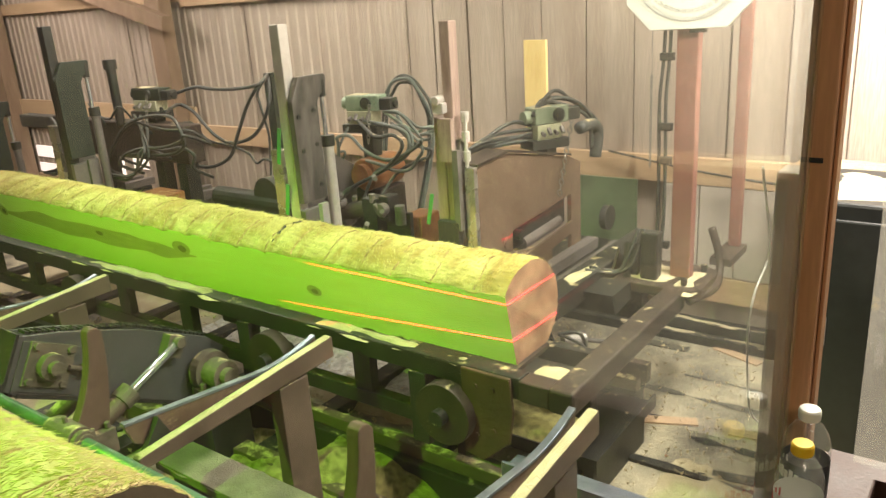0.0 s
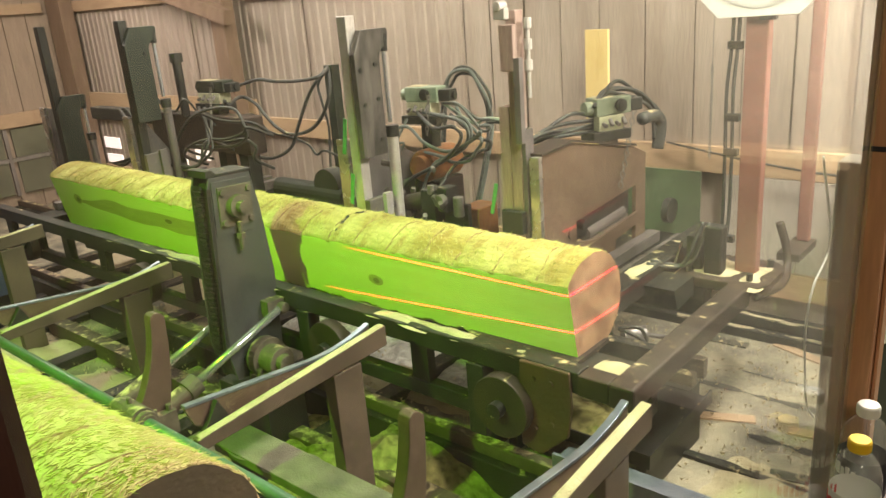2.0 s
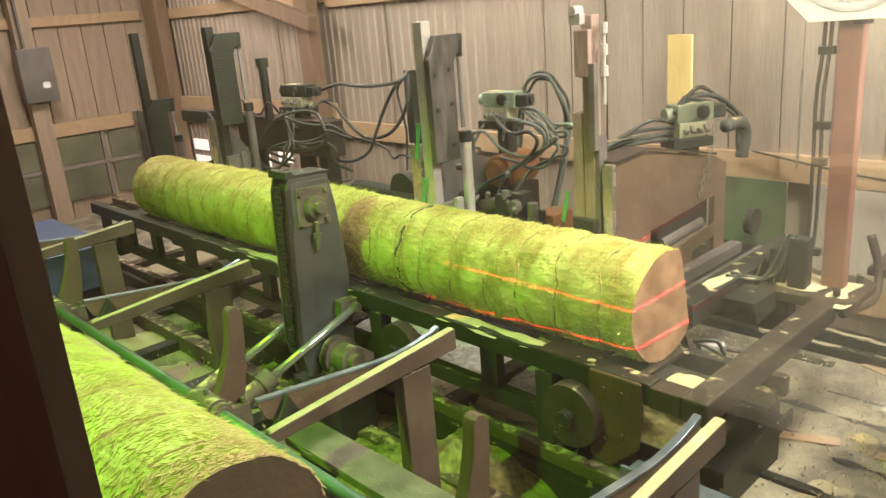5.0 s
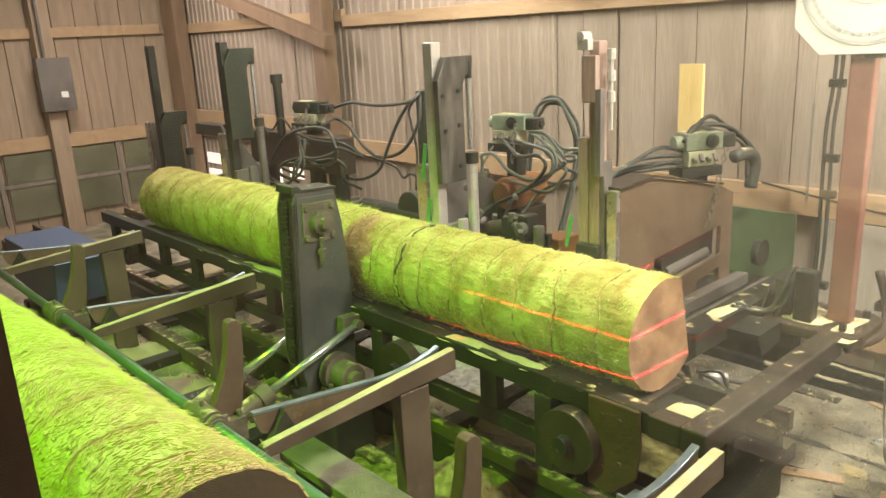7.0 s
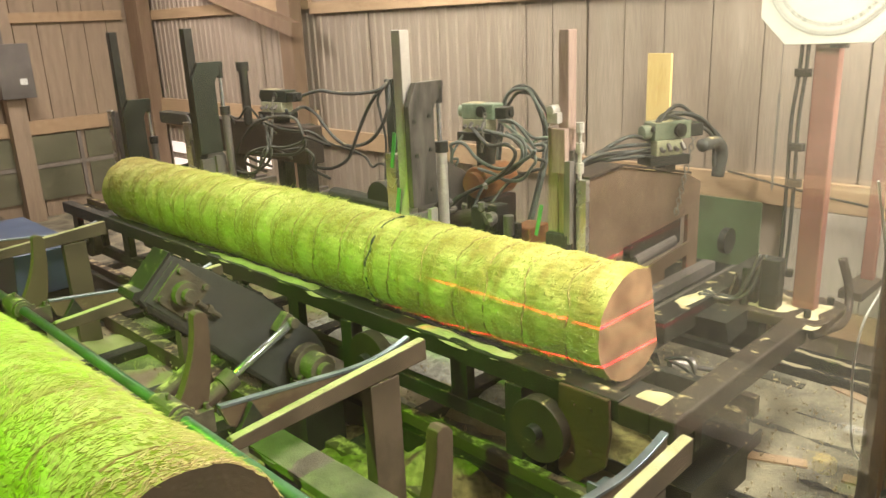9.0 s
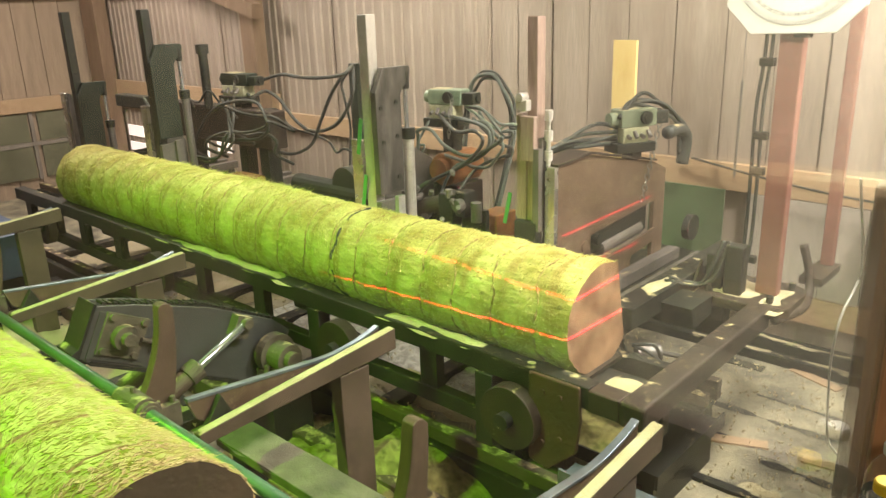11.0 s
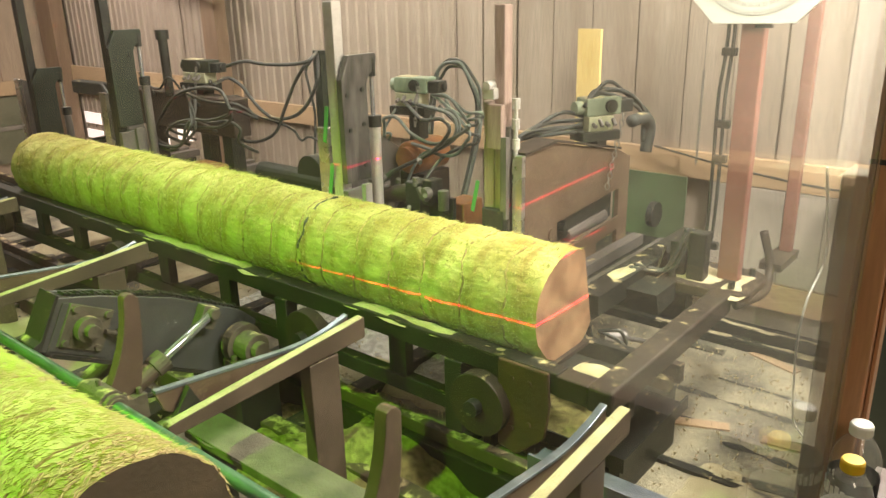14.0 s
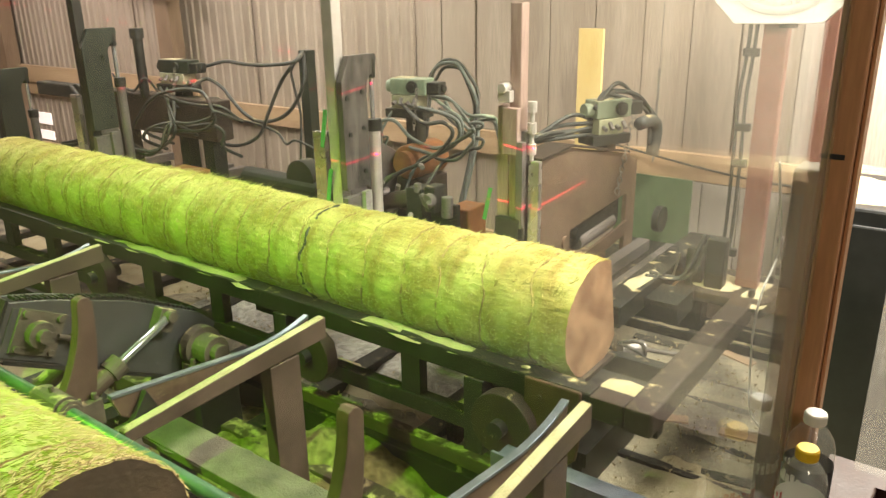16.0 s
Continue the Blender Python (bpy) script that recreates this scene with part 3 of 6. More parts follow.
    for x0, x1, z0, z1 in ((-8.41, -8.02, 0.66, 0.80), (-8.41, -8.02, 0.47, 0.58), (-6.86, -6.50, 0.56, 0.74), (-6.30, -6.02, 0.66, 0.80)):
        tagged(part("wall_gap", boxm(x0, x1, 2.185, 2.20, z0, z1), M_DAY), "bright daylight gap in the wall sheet", "opening", kind="structure")
    # Housings added above the unseen overhead lamps.
    tagged(part("added_lamp_housing", boxm(0.95, 1.25, -1.0, -0.1, 3.53, 3.60), M_WHITE, bevel=0.01), "white strip light under the roof", "light", kind="structure")
    tagged(part("added_lamp_housing", boxm(-4.4, -0.8, 1.22, 1.62, 3.54, 3.62), M_WHITE, bevel=0.01), "white strip light under the roof", "light", kind="structure")
    tagged(part("added_lamp_housing", boxm(-7.4, -5.8, -0.1, 0.5, 3.53, 3.60), M_WHITE, bevel=0.01), "white strip light under the roof", "light", kind="structure")
    tagged(part("added_lamp_housing", boxm(1.25, 1.65, 0.5, 1.4, 3.60, 3.67), M_WHITE, bevel=0.01), "white strip light under the roof", "light", kind="structure")
    # Added hood, out of view: its visor cuts the green light above the log.
    g = empty("light_cutting_hood", label="black hood of the green work light under the roof", category="lamp hood")
    gx, gy, gz = GREEN_AT
    part("visor", boxm(gx - 0.9, gx + 0.9, gy + 0.30, gy + 0.312, gz - 0.178, gz + 0.35), M_INK, g)
    part("top_plate", boxm(gx - 0.9, gx + 0.9, gy - 0.1, gy + 0.30, gz + 0.352, gz + 0.36), M_INK, g)
    part("hanger", boxm(gx - 0.02, gx + 0.02, gy + 0.08, gy + 0.12, gz + 0.361, 4.399), M_STEEL, g)


def build_booth():
    """The operator's booth in which the camera stands: window towards the carriage, posts, sill."""
    tagged(part("booth_floor", boxm(1.23, 3.0, -4.6, -1.2, 0.0, 0.55), M_DARKPINE), "dark booth floor", "floor", kind="structure")
    tagged(part("booth_ceiling", boxm(1.23, 3.0, -4.6, -1.2, 3.0, 3.08), M_TIMBER), "booth ceiling", "ceiling", kind="structure")
    tagged(part("booth_wall_back", boxm(3.0, 3.08, -4.6, -1.2, 0.0, 3.08), M_TIMBER_V), "panelled booth wall", "wall", kind="structure")
    tagged(part("booth_wall_side", boxm(1.23, 3.08, -4.68, -4.6, 0.0, 3.08), M_TIMBER_V), "panelled booth wall", "wall", kind="structure")
    tagged(part("booth_wall_low", boxm(1.21, 1.29, -4.6, -1.20, 0.0, 0.90), M_TIMBER_V), "booth wall below the window", "wall", kind="structure")
    tagged(part("booth_wall_high", boxm(1.21, 1.29, -4.6, -1.20, 2.62, 3.0), M_TIMBER_V), "booth wall above the window", "wall", kind="structure")
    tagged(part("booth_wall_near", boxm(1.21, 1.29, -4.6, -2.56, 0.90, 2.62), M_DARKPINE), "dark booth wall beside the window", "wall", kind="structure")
    tagged(part("booth_sill", boxm(1.256, 1.37, -1.58, -1.21, 1.42, 1.44), M_DARKPINE, bevel=0.004), "narrow dark shelf beside the booth window", "shelf", kind="structure")
    w = empty("window_1", label="large dusty glass window of the booth", category="window", kind="structure")
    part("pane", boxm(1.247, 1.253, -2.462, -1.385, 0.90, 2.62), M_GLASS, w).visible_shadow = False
    part("glazing_bead", boxm(1.246, 1.254, -2.558, -2.464, 0.90, 2.62), M_DARKPINE, w)
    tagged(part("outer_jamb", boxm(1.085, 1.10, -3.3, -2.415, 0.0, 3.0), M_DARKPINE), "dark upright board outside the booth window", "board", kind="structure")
    p = tagged(part("booth_post", boxm(1.247, 1.278, -1.38, -1.335, 0.90, 2.62), M_PINE, bevel=0.003), "orange-brown varnished pine window post", "post", kind="structure")
    # darker pine on the post's left face
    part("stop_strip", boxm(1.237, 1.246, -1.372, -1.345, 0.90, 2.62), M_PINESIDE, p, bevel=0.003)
    part("stop_strip", boxm(1.279, 1.284, -1.365, -1.335, 1.44, 2.62), M_PINE, p, bevel=0.001)
    part("knot", boxm(1.250, 1.268, -1.3815, -1.38, 1.985, 1.992), M_INK, p)
    w2 = empty("window_2", label="side window of the booth", category="window", kind="structure")
    part("pane", boxm(1.33, 2.95, -1.226, -1.220, 1.44, 2.62), M_GLASS, w2).visible_shadow = False
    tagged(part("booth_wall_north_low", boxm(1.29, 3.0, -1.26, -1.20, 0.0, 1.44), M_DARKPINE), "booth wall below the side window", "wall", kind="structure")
    tagged(part("booth_wall_north_high", boxm(1.29, 3.0, -1.26, -1.20, 2.62, 3.0), M_TIMBER_V), "booth wall above the side window", "wall", kind="structure")


def bottle(name, x, y, z, cap_mat, label_mat, print_mat, label, body_label, size=1.0):
    e = empty(name, pose(x, y, z) @ Matrix.Diagonal((size, size, size, 1)), label, "bottle", group="bottles on the sill")
    prof = [(0.026, 0.0), (0.031, 0.004), (0.0335, 0.02), (0.0325, 0.045), (0.0340, 0.06), (0.0340, 0.140), (0.0325, 0.150), (0.0285, 0.162), (0.0215, 0.173), (0.0140, 0.180), (0.0125, 0.186)]
    part("body", lathe(bmesh.new(), prof, 32), M_PET, e, body_label, smooth=True)
    part("label_band", lathe(bmesh.new(), [(0.0344, 0.058), (0.0346, 0.059), (0.0346, 0.118), (0.0344, 0.119)], 32, closed=False), label_mat, e, smooth=True)
    b = bmesh.new()
    for k in range(9):
        a = radians(150 + k * 14)
        box(b, -0.0006, 0.0006, -0.003, 0.003, 0.088, 0.103 + 0.004 * (k % 2), pose(0.0350 * math.cos(a), 0.0350 * math.sin(a), 0, 0, 0, math.degrees(a)))
    part("print_bars", b, print_mat, e)
    cap = lathe(bmesh.new(), [(0.0150, 0.184), (0.0155, 0.185), (0.0155, 0.199), (0.0140, 0.2015)], 32)
    for k in range(32):
        a = 2 * math.pi * k / 32
        box(cap, 0.0150, 0.0160, -0.0006, 0.0006, 0.186, 0.198, pose(0, 0, 0, 0, 0, math.degrees(a)))
    part("cap", cap, cap_mat, e)
    return e


# ---- the log deck: ramps, stops, pipe, turner ----
def ramp(x, label):
    """A deck arm: channel beam under a hollowed wear blade, on a square post."""
    e = empty("log_ramp", pose(x, 0, 0), label, "log ramp", group="log deck arms")
    n = 16
    top = []
    for i in range(n + 1):
        y = -1.357 + 0.90 * i / n
        top.append((y, 0.934 - 0.118 * (y + 1.357) + 0.62 * max(0.0, y + 0.80) ** 2))
    edge_low = [(y, z - 0.012) for y, z in reversed(top)]
    part("wear_edge", prismm(top + edge_low, "x", -0.016, 0.012), M_BLADE, e, "worn bluish steel wear edge", bevel=0.002)
    face = [(y, z - 0.0125) for y, z in top]
    lower = [(-0.46, 0.83), (-0.62, 0.80), (-1.0, 0.78), (-1.26, 0.80), (-1.33, 0.845)]
    part("blade_web", prismm(face + lower, "x", -0.010, 0.008), M_PLATE, e, "brown blade face under the edge")
    b = bmesh.new()
    prism(b, [(-0.43, 0.900), (-0.43, 0.805), (-1.37, 0.780), (-1.37, 0.829)], "x", 0.045, 0.085)
    part("beam", b, M_RAMP, e, "brown beam with sawdust on top", bevel=0.005)
    part("post", boxm(0.012, 0.080, -0.74, -0.585, 0.0, 0.79), M_RAMP, e, bevel=0.005)
    part("gusset", prismm([(-1.33, 0.80), (-1.20, 0.82), (-1.245, 0.915)], "x", 0.0125, 0.04), M_STEEL, e, bevel=0.003)
    part("foot_plate", boxm(-0.04, 0.13, -0.80, -0.53, 0.0, 0.012), M_STEEL, e)
    part("under_web", boxm(0.0085, 0.0445, -1.25, -0.50, 0.795, 0.812), M_RAMP, e)
    strip = bmesh.new()
    rows = []
    for i in range(61):
        y = -1.36 + 0.92 * i / 60
        z = 0.829 + (y + 1.37) * 0.0755
        row = []
        for j, u in enumerate((0.0, 0.25, 0.5, 0.75, 1.0)):
            h = (0.0, 0.006, 0.008, 0.006, 0.0)[j] * (0.7 + 0.8 * noise.noise(Vector((y * 14, u * 3, x))))
            row.append(strip.verts.new((0.046 + 0.038 * u, y, z + max(h, -0.001) + 0.0005)))
        rows.append(row)
    for i in range(60):
        for j in range(4):
            strip.faces.new((rows[i][j], rows[i + 1][j], rows[i + 1][j + 1], rows[i][j + 1]))
    part("sawdust_strip", strip, M_SAWDUST, e, "pale sawdust lying along the beam", smooth=True)["kind"] = "stuff"
    return e


def curved_stop(x, label):
    e = empty("log_stop", pose(x, 0, 0), label, "log stop", group="curved log stops")
    b = bmesh.new()
    left, right = [], []
    for i in range(11):
        u = i / 10
        z = 0.70 + 0.46 * u
        bend = 0.20 * (1 - u) ** 2.0
        left.append((-1.275 - bend - 0.02 * (1 - u), z))
        right.append((-1.215 - bend * 0.12 - 0.05 * (1 - u) ** 2, z))
    cap = [(-1.270, 1.178), (-1.252, 1.186), (-1.232, 1.180)]
    prism(b, left + cap + right[::-1], "x", -0.022, 0.022)
    part("horn", b, M_HORN, e, bevel=0.004)
    b = rodm((-0.07, -1.41, 0.83), (0.09, -1.41, 0.83), 0.052, 18)
    rod(b, (-0.11, -1.41, 0.83), (0.13, -1.41, 0.83), 0.036, 14)
    rod(b, (0.10, -1.41, 0.83), (0.125, -1.41, 0.83), 0.047, 14)
    box(b, -0.06, 0.08, -1.45, -1.36, 0.70, 0.83)
    rod(b, (0.01, -1.41, 0.875), (0.01, -1.41, 0.905), 0.010, 8)
    part("bearing", b, M_GREASE, e, "greasy shaft bearing", smooth=False, bevel=0.004)
    b = boxm(-0.05, 0.06, -1.36, -1.26, 0.70, 0.80)
    for k in range(4):
        rod(b, (-0.03 + 0.07 * (k % 2), -1.34 + 0.06 * (k // 2), 0.79), (-0.03 + 0.07 * (k % 2), -1.34 + 0.06 * (k // 2), 0.825), 0.012, 6)
    part("bolted_foot", b, M_GREASE, e, bevel=0.003)
    part("leg", boxm(-0.04, 0.04, -1.44, -1.30, 0.0, 0.70), M_STEEL, e)
    return e


TURNER_AT = (-1.75, -0.45, 0.53)


def build_turner():
    e = empty("log_turner", pose(*TURNER_AT), "grey hydraulic chain log turner arm", "log turner")
    arm = empty("arm", parent=e)
    outline = [(-0.14, -0.10), (0.12, -0.10), (0.155, 0.02), (0.15, 0.42), (0.10, 0.78), (0.06, 0.95), (-0.17, 0.95), (-0.19, 0.88), (-0.19, 0.1)]
    part("side_plate", prismm(outline, "x", 0.055, 0.070), M_TURNER, arm, bevel=0.003)
    part("side_plate", prismm(outline, "x", -0.070, -0.055), M_TURNER, arm, bevel=0.003)
    part("spine", prismm([(p[0] * 0.86, p[1] * 0.96) for p in outline], "x", -0.055, 0.055), M_STEEL, arm)
    for side, name in ((-0.192, "chain"), (0.158, "chain_return")):
        b = bmesh.new()
        for k in range(36):
            z = 0.0 + k * 0.0255
            yy = side if side < 0 else side - 0.09 * max(0, (z - 0.42)) / 0.5
            box(b, -0.030, 0.030, yy - 0.006, yy + 0.006, z, z + 0.018)
            if k % 3 == 0:
                box(b, -0.012, 0.012, yy - 0.014 if side < 0 else yy, yy if side < 0 else yy + 0.014, z + 0.002, z + 0.016)
        part(name, b, M_STEEL, arm, "small-toothed dark turner chain")
    part("top_cap", prismm([(-0.19, 0.951), (-0.185, 0.985), (-0.155, 0.99), (-0.13, 0.968), (0.07, 0.968), (0.07, 0.951)], "x", -0.075, 0.075), M_STEEL, arm, bevel=0.003)
    part("take_up_screw", rodm((0.098, -0.045, 0.58), (0.098, -0.045, 0.72), 0.012, 10), M_GREASE, arm)
    part("take_up_nut", rodm((0.098, -0.045, 0.64), (0.098, -0.045, 0.665), 0.024, 6), M_GREASE, arm)
    part("head_plate", boxm(0.0705, 0.076, -0.165, 0.045, 0.66, 0.93), M_TURNER, arm, bevel=0.002)
    part("chain_guide", boxm(0.056, 0.075, -0.192, -0.172, 0.05, 0.90), M_STEEL, arm)
    b = rodm((0.07, -0.045, 0.80), (0.125, -0.045, 0.80), 0.058, 18)
    rod(b, (0.12, -0.045, 0.80), (0.155, -0.045, 0.80), 0.032, 8)
    for k in range(4):
        rod(b, (0.07, -0.045 + 0.075 * (1 if k % 2 else -1), 0.80 + 0.075 * (1 if k // 2 else -1)), (0.10, -0.045 + 0.075 * (1 if k % 2 else -1), 0.80 + 0.075 * (1 if k // 2 else -1)), 0.017, 6)
    box(b, 0.07, 0.085, -0.14, 0.05, 0.70, 0.90)
    part("sprocket_bearing", b, M_GREASE, arm, "greasy flange bearing with bolts", bevel=0.003)
    b = boxm(0.07, 0.13, 0.04, 0.15, 0.19, 0.28)
    rod(b, (0.06, 0.12, 0.235), (0.17, 0.12, 0.235), 0.028, 10)
    part("clevis", b, M_GREASE, arm, bevel=0.004)
    # foot with hub
    b = rodm((-0.12, 0, 0), (0.26, 0, 0), 0.075, 20)
    rod(b, (0.10, 0, 0), (0.16, 0, 0), 0.105, 20)
    rod(b, (0.26, 0, 0), (0.30, 0, 0), 0.045, 12)
    box(b, 0.10, 0.24, -0.10, 0.10, -0.16, -0.06)
    for k in range(2):
        rod(b, (0.17, -0.08 + 0.16 * k, -0.08), (0.17, -0.08 + 0.16 * k, -0.03), 0.016, 6)
    part("hub", b, M_GREASE, e, "greasy pivot hub", bevel=0.004)
    part("pedestal", boxm(-0.16, 0.24, -0.12, 0.12, -TURNER_AT[2], -0.162), M_STEEL, e)
    return e, arm


def build_turner_cylinder(x, ram_y, ram_z):
    """Barrel pinned low beside the arm; its polished rod slides and the whole swings."""
    e = empty("turner_cylinder", pose(x, ram_y, ram_z), "hydraulic cylinder that swings the log turner", "cylinder", group="turner cylinders")
    barrel = bmesh.new()
    rod(barrel, (0, 0, -0.06), (0, 0, 0.46), 0.044, 18)
    part("barrel", barrel, M_RAMP, e, "brown painted barrel", bevel=0.003)
    part("gland", rodm((0, 0, 0.46), (0, 0, 0.53), 0.054, 18), M_GREASE, e, bevel=0.004)
    part("pin_eye", rodm((-0.05, 0, -0.08), (0.05, 0, -0.08), 0.045, 16), M_GREASE, e, bevel=0.004)
    piston = part("piston_rod", rodm((0, 0, 0.0), (0, 0, 0.57), 0.021, 16), M_CHROME, e, "polished chrome rod", smooth=True)
    return e, piston


# ---- the logs ----
def log_radius(x, length, near, far, seed, period, a=1.0):
    u = -x / length
    base = near + (far - near) * u
    scar = ((x + 100 + 0.03 * noise.noise(Vector((x * 3, seed, 0))) + 0.045 * noise.noise(Vector((math.cos(a) * 1.7, math.sin(a) * 1.7, seed + 0.4 * x)))) % period) / period
    return base + 0.010 * noise.noise(Vector((x * 1.1, seed, 2.0))) + 0.014 * (math.sqrt(max(0.0, 1 - (2 * scar - 1) ** 2)) - 0.7)


def skin(x, length, near, far, seed, period, a):
    """Radius of the log at a place along it and an angle round it."""
    r = log_radius(x, length, near, far, seed, period, a)
    r += 0.006 * noise.noise(Vector((x * 6, math.cos(a) * 2.2, math.sin(a) * 2.2 + seed))) + 0.006 * noise.noise(Vector((x * 24, math.cos(a) * 9, math.sin(a) * 9 + seed)))
    r += 0.0035 * noise.noise(Vector((x * 70, math.cos(a) * 14, math.sin(a) * 14 + seed)))
    return r * (1 + 0.03 * math.cos(2 * a + 0.6))


def log_mesh(length, near, far, seed, period, flat=None, seg=120, step=0.014):
    """Side skin as rings; where a flat was sawn the skin stops at it."""
    n = int(length / step)
    side, face = bmesh.new(), bmesh.new()
    rings, ring_pts = [], []
    for i in range(n + 1):
        x = -length * i / n
        pts = []
        for k in range(seg):
            a = 2 * math.pi * k / seg
            r = skin(x, length, near, far, seed, period, a)
            y, z = r * math.cos(a), r * math.sin(a)
            if flat is not None and y < -flat(x):
                y = -flat(x)
            pts.append((x, y, z))
        ring_pts.append(pts)
        rings.append([side.verts.new(p) for p in pts])
    for i in range(n):
        for k in range(seg):
            j = (k + 1) % seg
            q = (rings[i][k], rings[i][j], rings[i + 1][j], rings[i + 1][k])
            if flat is not None and all(abs(v.co.y + flat(v.co.x)) < 1e-5 for v in q):
                continue
            side.faces.new(q)
    if flat is not None:
        for i in range(n):
            rows = []
            for m in (i, i + 1):
                on = [p for p in ring_pts[m] if abs(p[1] + flat(p[0])) < 1e-5]
                rows.append((min(on, key=lambda p: p[2]), max(on, key=lambda p: p[2])) if on else None)
            if rows[0] and rows[1]:
                face.faces.new([face.verts.new(p) for p in (rows[0][0], rows[0][1], rows[1][1], rows[1][0])])
        bmesh.ops.remove_doubles(face, verts=face.verts, dist=1e-5)
    ends = []
    for pts in (ring_pts[0], ring_pts[-1]):
        e = bmesh.new()
        e.faces.new([e.verts.new(p) for p in pts])
        ends.append(e)
    return side, face, ends


def bark_rings(length, near, far, seed, period, flat=None, keep=0.0, wide=0.007):
    """Torn bark left along each scar the debarker cut round the log."""
    bm = bmesh.new()
    for k in range(int((100 - length) / period), int(100 / period) + 2):
        prev = None
        for j in range(181):
            a = 2 * math.pi * j / 180
            x = k * period - 100
            for _ in range(5):
                x = k * period - 100 - 0.03 * noise.noise(Vector((x * 3, seed, 0))) - 0.045 * noise.noise(Vector((math.cos(a) * 1.7, math.sin(a) * 1.7, seed + 0.4 * x)))
            w = wide * (0.75 + 0.9 * noise.noise(Vector((math.cos(a) * 7, math.sin(a) * 7, k * 3.7 + seed))) + 0.6 * noise.noise(Vector((math.cos(a) * 30, math.sin(a) * 30, k + seed))))
            shown = noise.noise(Vector((math.cos(a) * 3, math.sin(a) * 3, k * 5.1 + seed))) > keep
            if w < 0.0015 or not shown or x > -0.02 or x < -length + 0.02:
                prev = None
                continue
            r = max(skin(x - 0.010, length, near, far, seed, period, a), skin(x + 0.010, length, near, far, seed, period, a))
            if flat is not None and r * math.cos(a) < -flat(x) + 0.004:
                prev = None
                continue
            x += 0.006 * noise.noise(Vector((math.cos(a) * 18, math.sin(a) * 18, k)))
            row = [bm.verts.new((x + d * w, (r + h) * math.cos(a), (r + h) * math.sin(a))) for d, h in ((-1.0, -0.006), (-0.4, 0.0015), (0.4, 0.0015), (1.0, -0.006))]
            if prev:
                for q in range(3):
                    bm.faces.new((prev[q], prev[q + 1], row[q + 1], row[q]))
            prev = row
    return bm


def fibres(count, length, near, far, seed, size, lo=-1.0, hi=7.0, flat=None, tufts=(), stand=0.35, period=0.2, thick=0.001):
    """Frayed fibres that mostly lie down along the skin; tufts are (x, angle, spread, number)."""
    bm = bmesh.new()
    rnd = random.Random(seed)
    spots = [(-rnd.random() * length, rnd.uniform(lo, hi), 1.0) for _ in range(count)]
    for tx, ta, sp, num in tufts:
        spots += [(rnd.gauss(tx, sp), rnd.gauss(ta, 0.35), 2.2) for _ in range(num)]
    for x, a, more in spots:
        if x > -0.01 or x < -length + 0.01:
            continue
        r = skin(x, length, near, far, PERIOD_SEED[period], period, a)
        p = Vector((x, r * math.cos(a), r * math.sin(a)))
        if flat is not None and p.y < -flat(x):
            continue
        out = Vector((0, math.cos(a), math.sin(a)))
        round_it = Vector((0, math.sin(a), -math.cos(a)))
        lean = noise.noise(Vector((x * 2.5, a * 1.3, seed)))
        along = Vector((0.55 + 0.8 * lean + rnd.uniform(-0.5, 0.5), 0, 0)) + out * rnd.uniform(0.03, stand) + round_it * rnd.uniform(0.1, 1.0)
        along.normalize()
        w = along.cross(out)
        if w.length < 1e-3:
            continue
        w.normalize()
        l, t = more * size * rnd.uniform(0.4, 1.6), thick
        s = [bm.verts.new(p - out * 0.003 + w * t), bm.verts.new(p - out * 0.003 - w * t), bm.verts.new(p + out * t), bm.verts.new(p + along * l)]
        bm.faces.new((s[0], s[1], s[3]))
        bm.faces.new((s[1], s[2], s[3]))
        bm.faces.new((s[2], s[0], s[3]))
    return bm


PERIOD_SEED = {0.205: 3.0, 0.26: 8.0}
LOG_LEN = 4.55


def log_flat(x):
    return 0.156 - 0.012 * math.sin(x * 0.9)


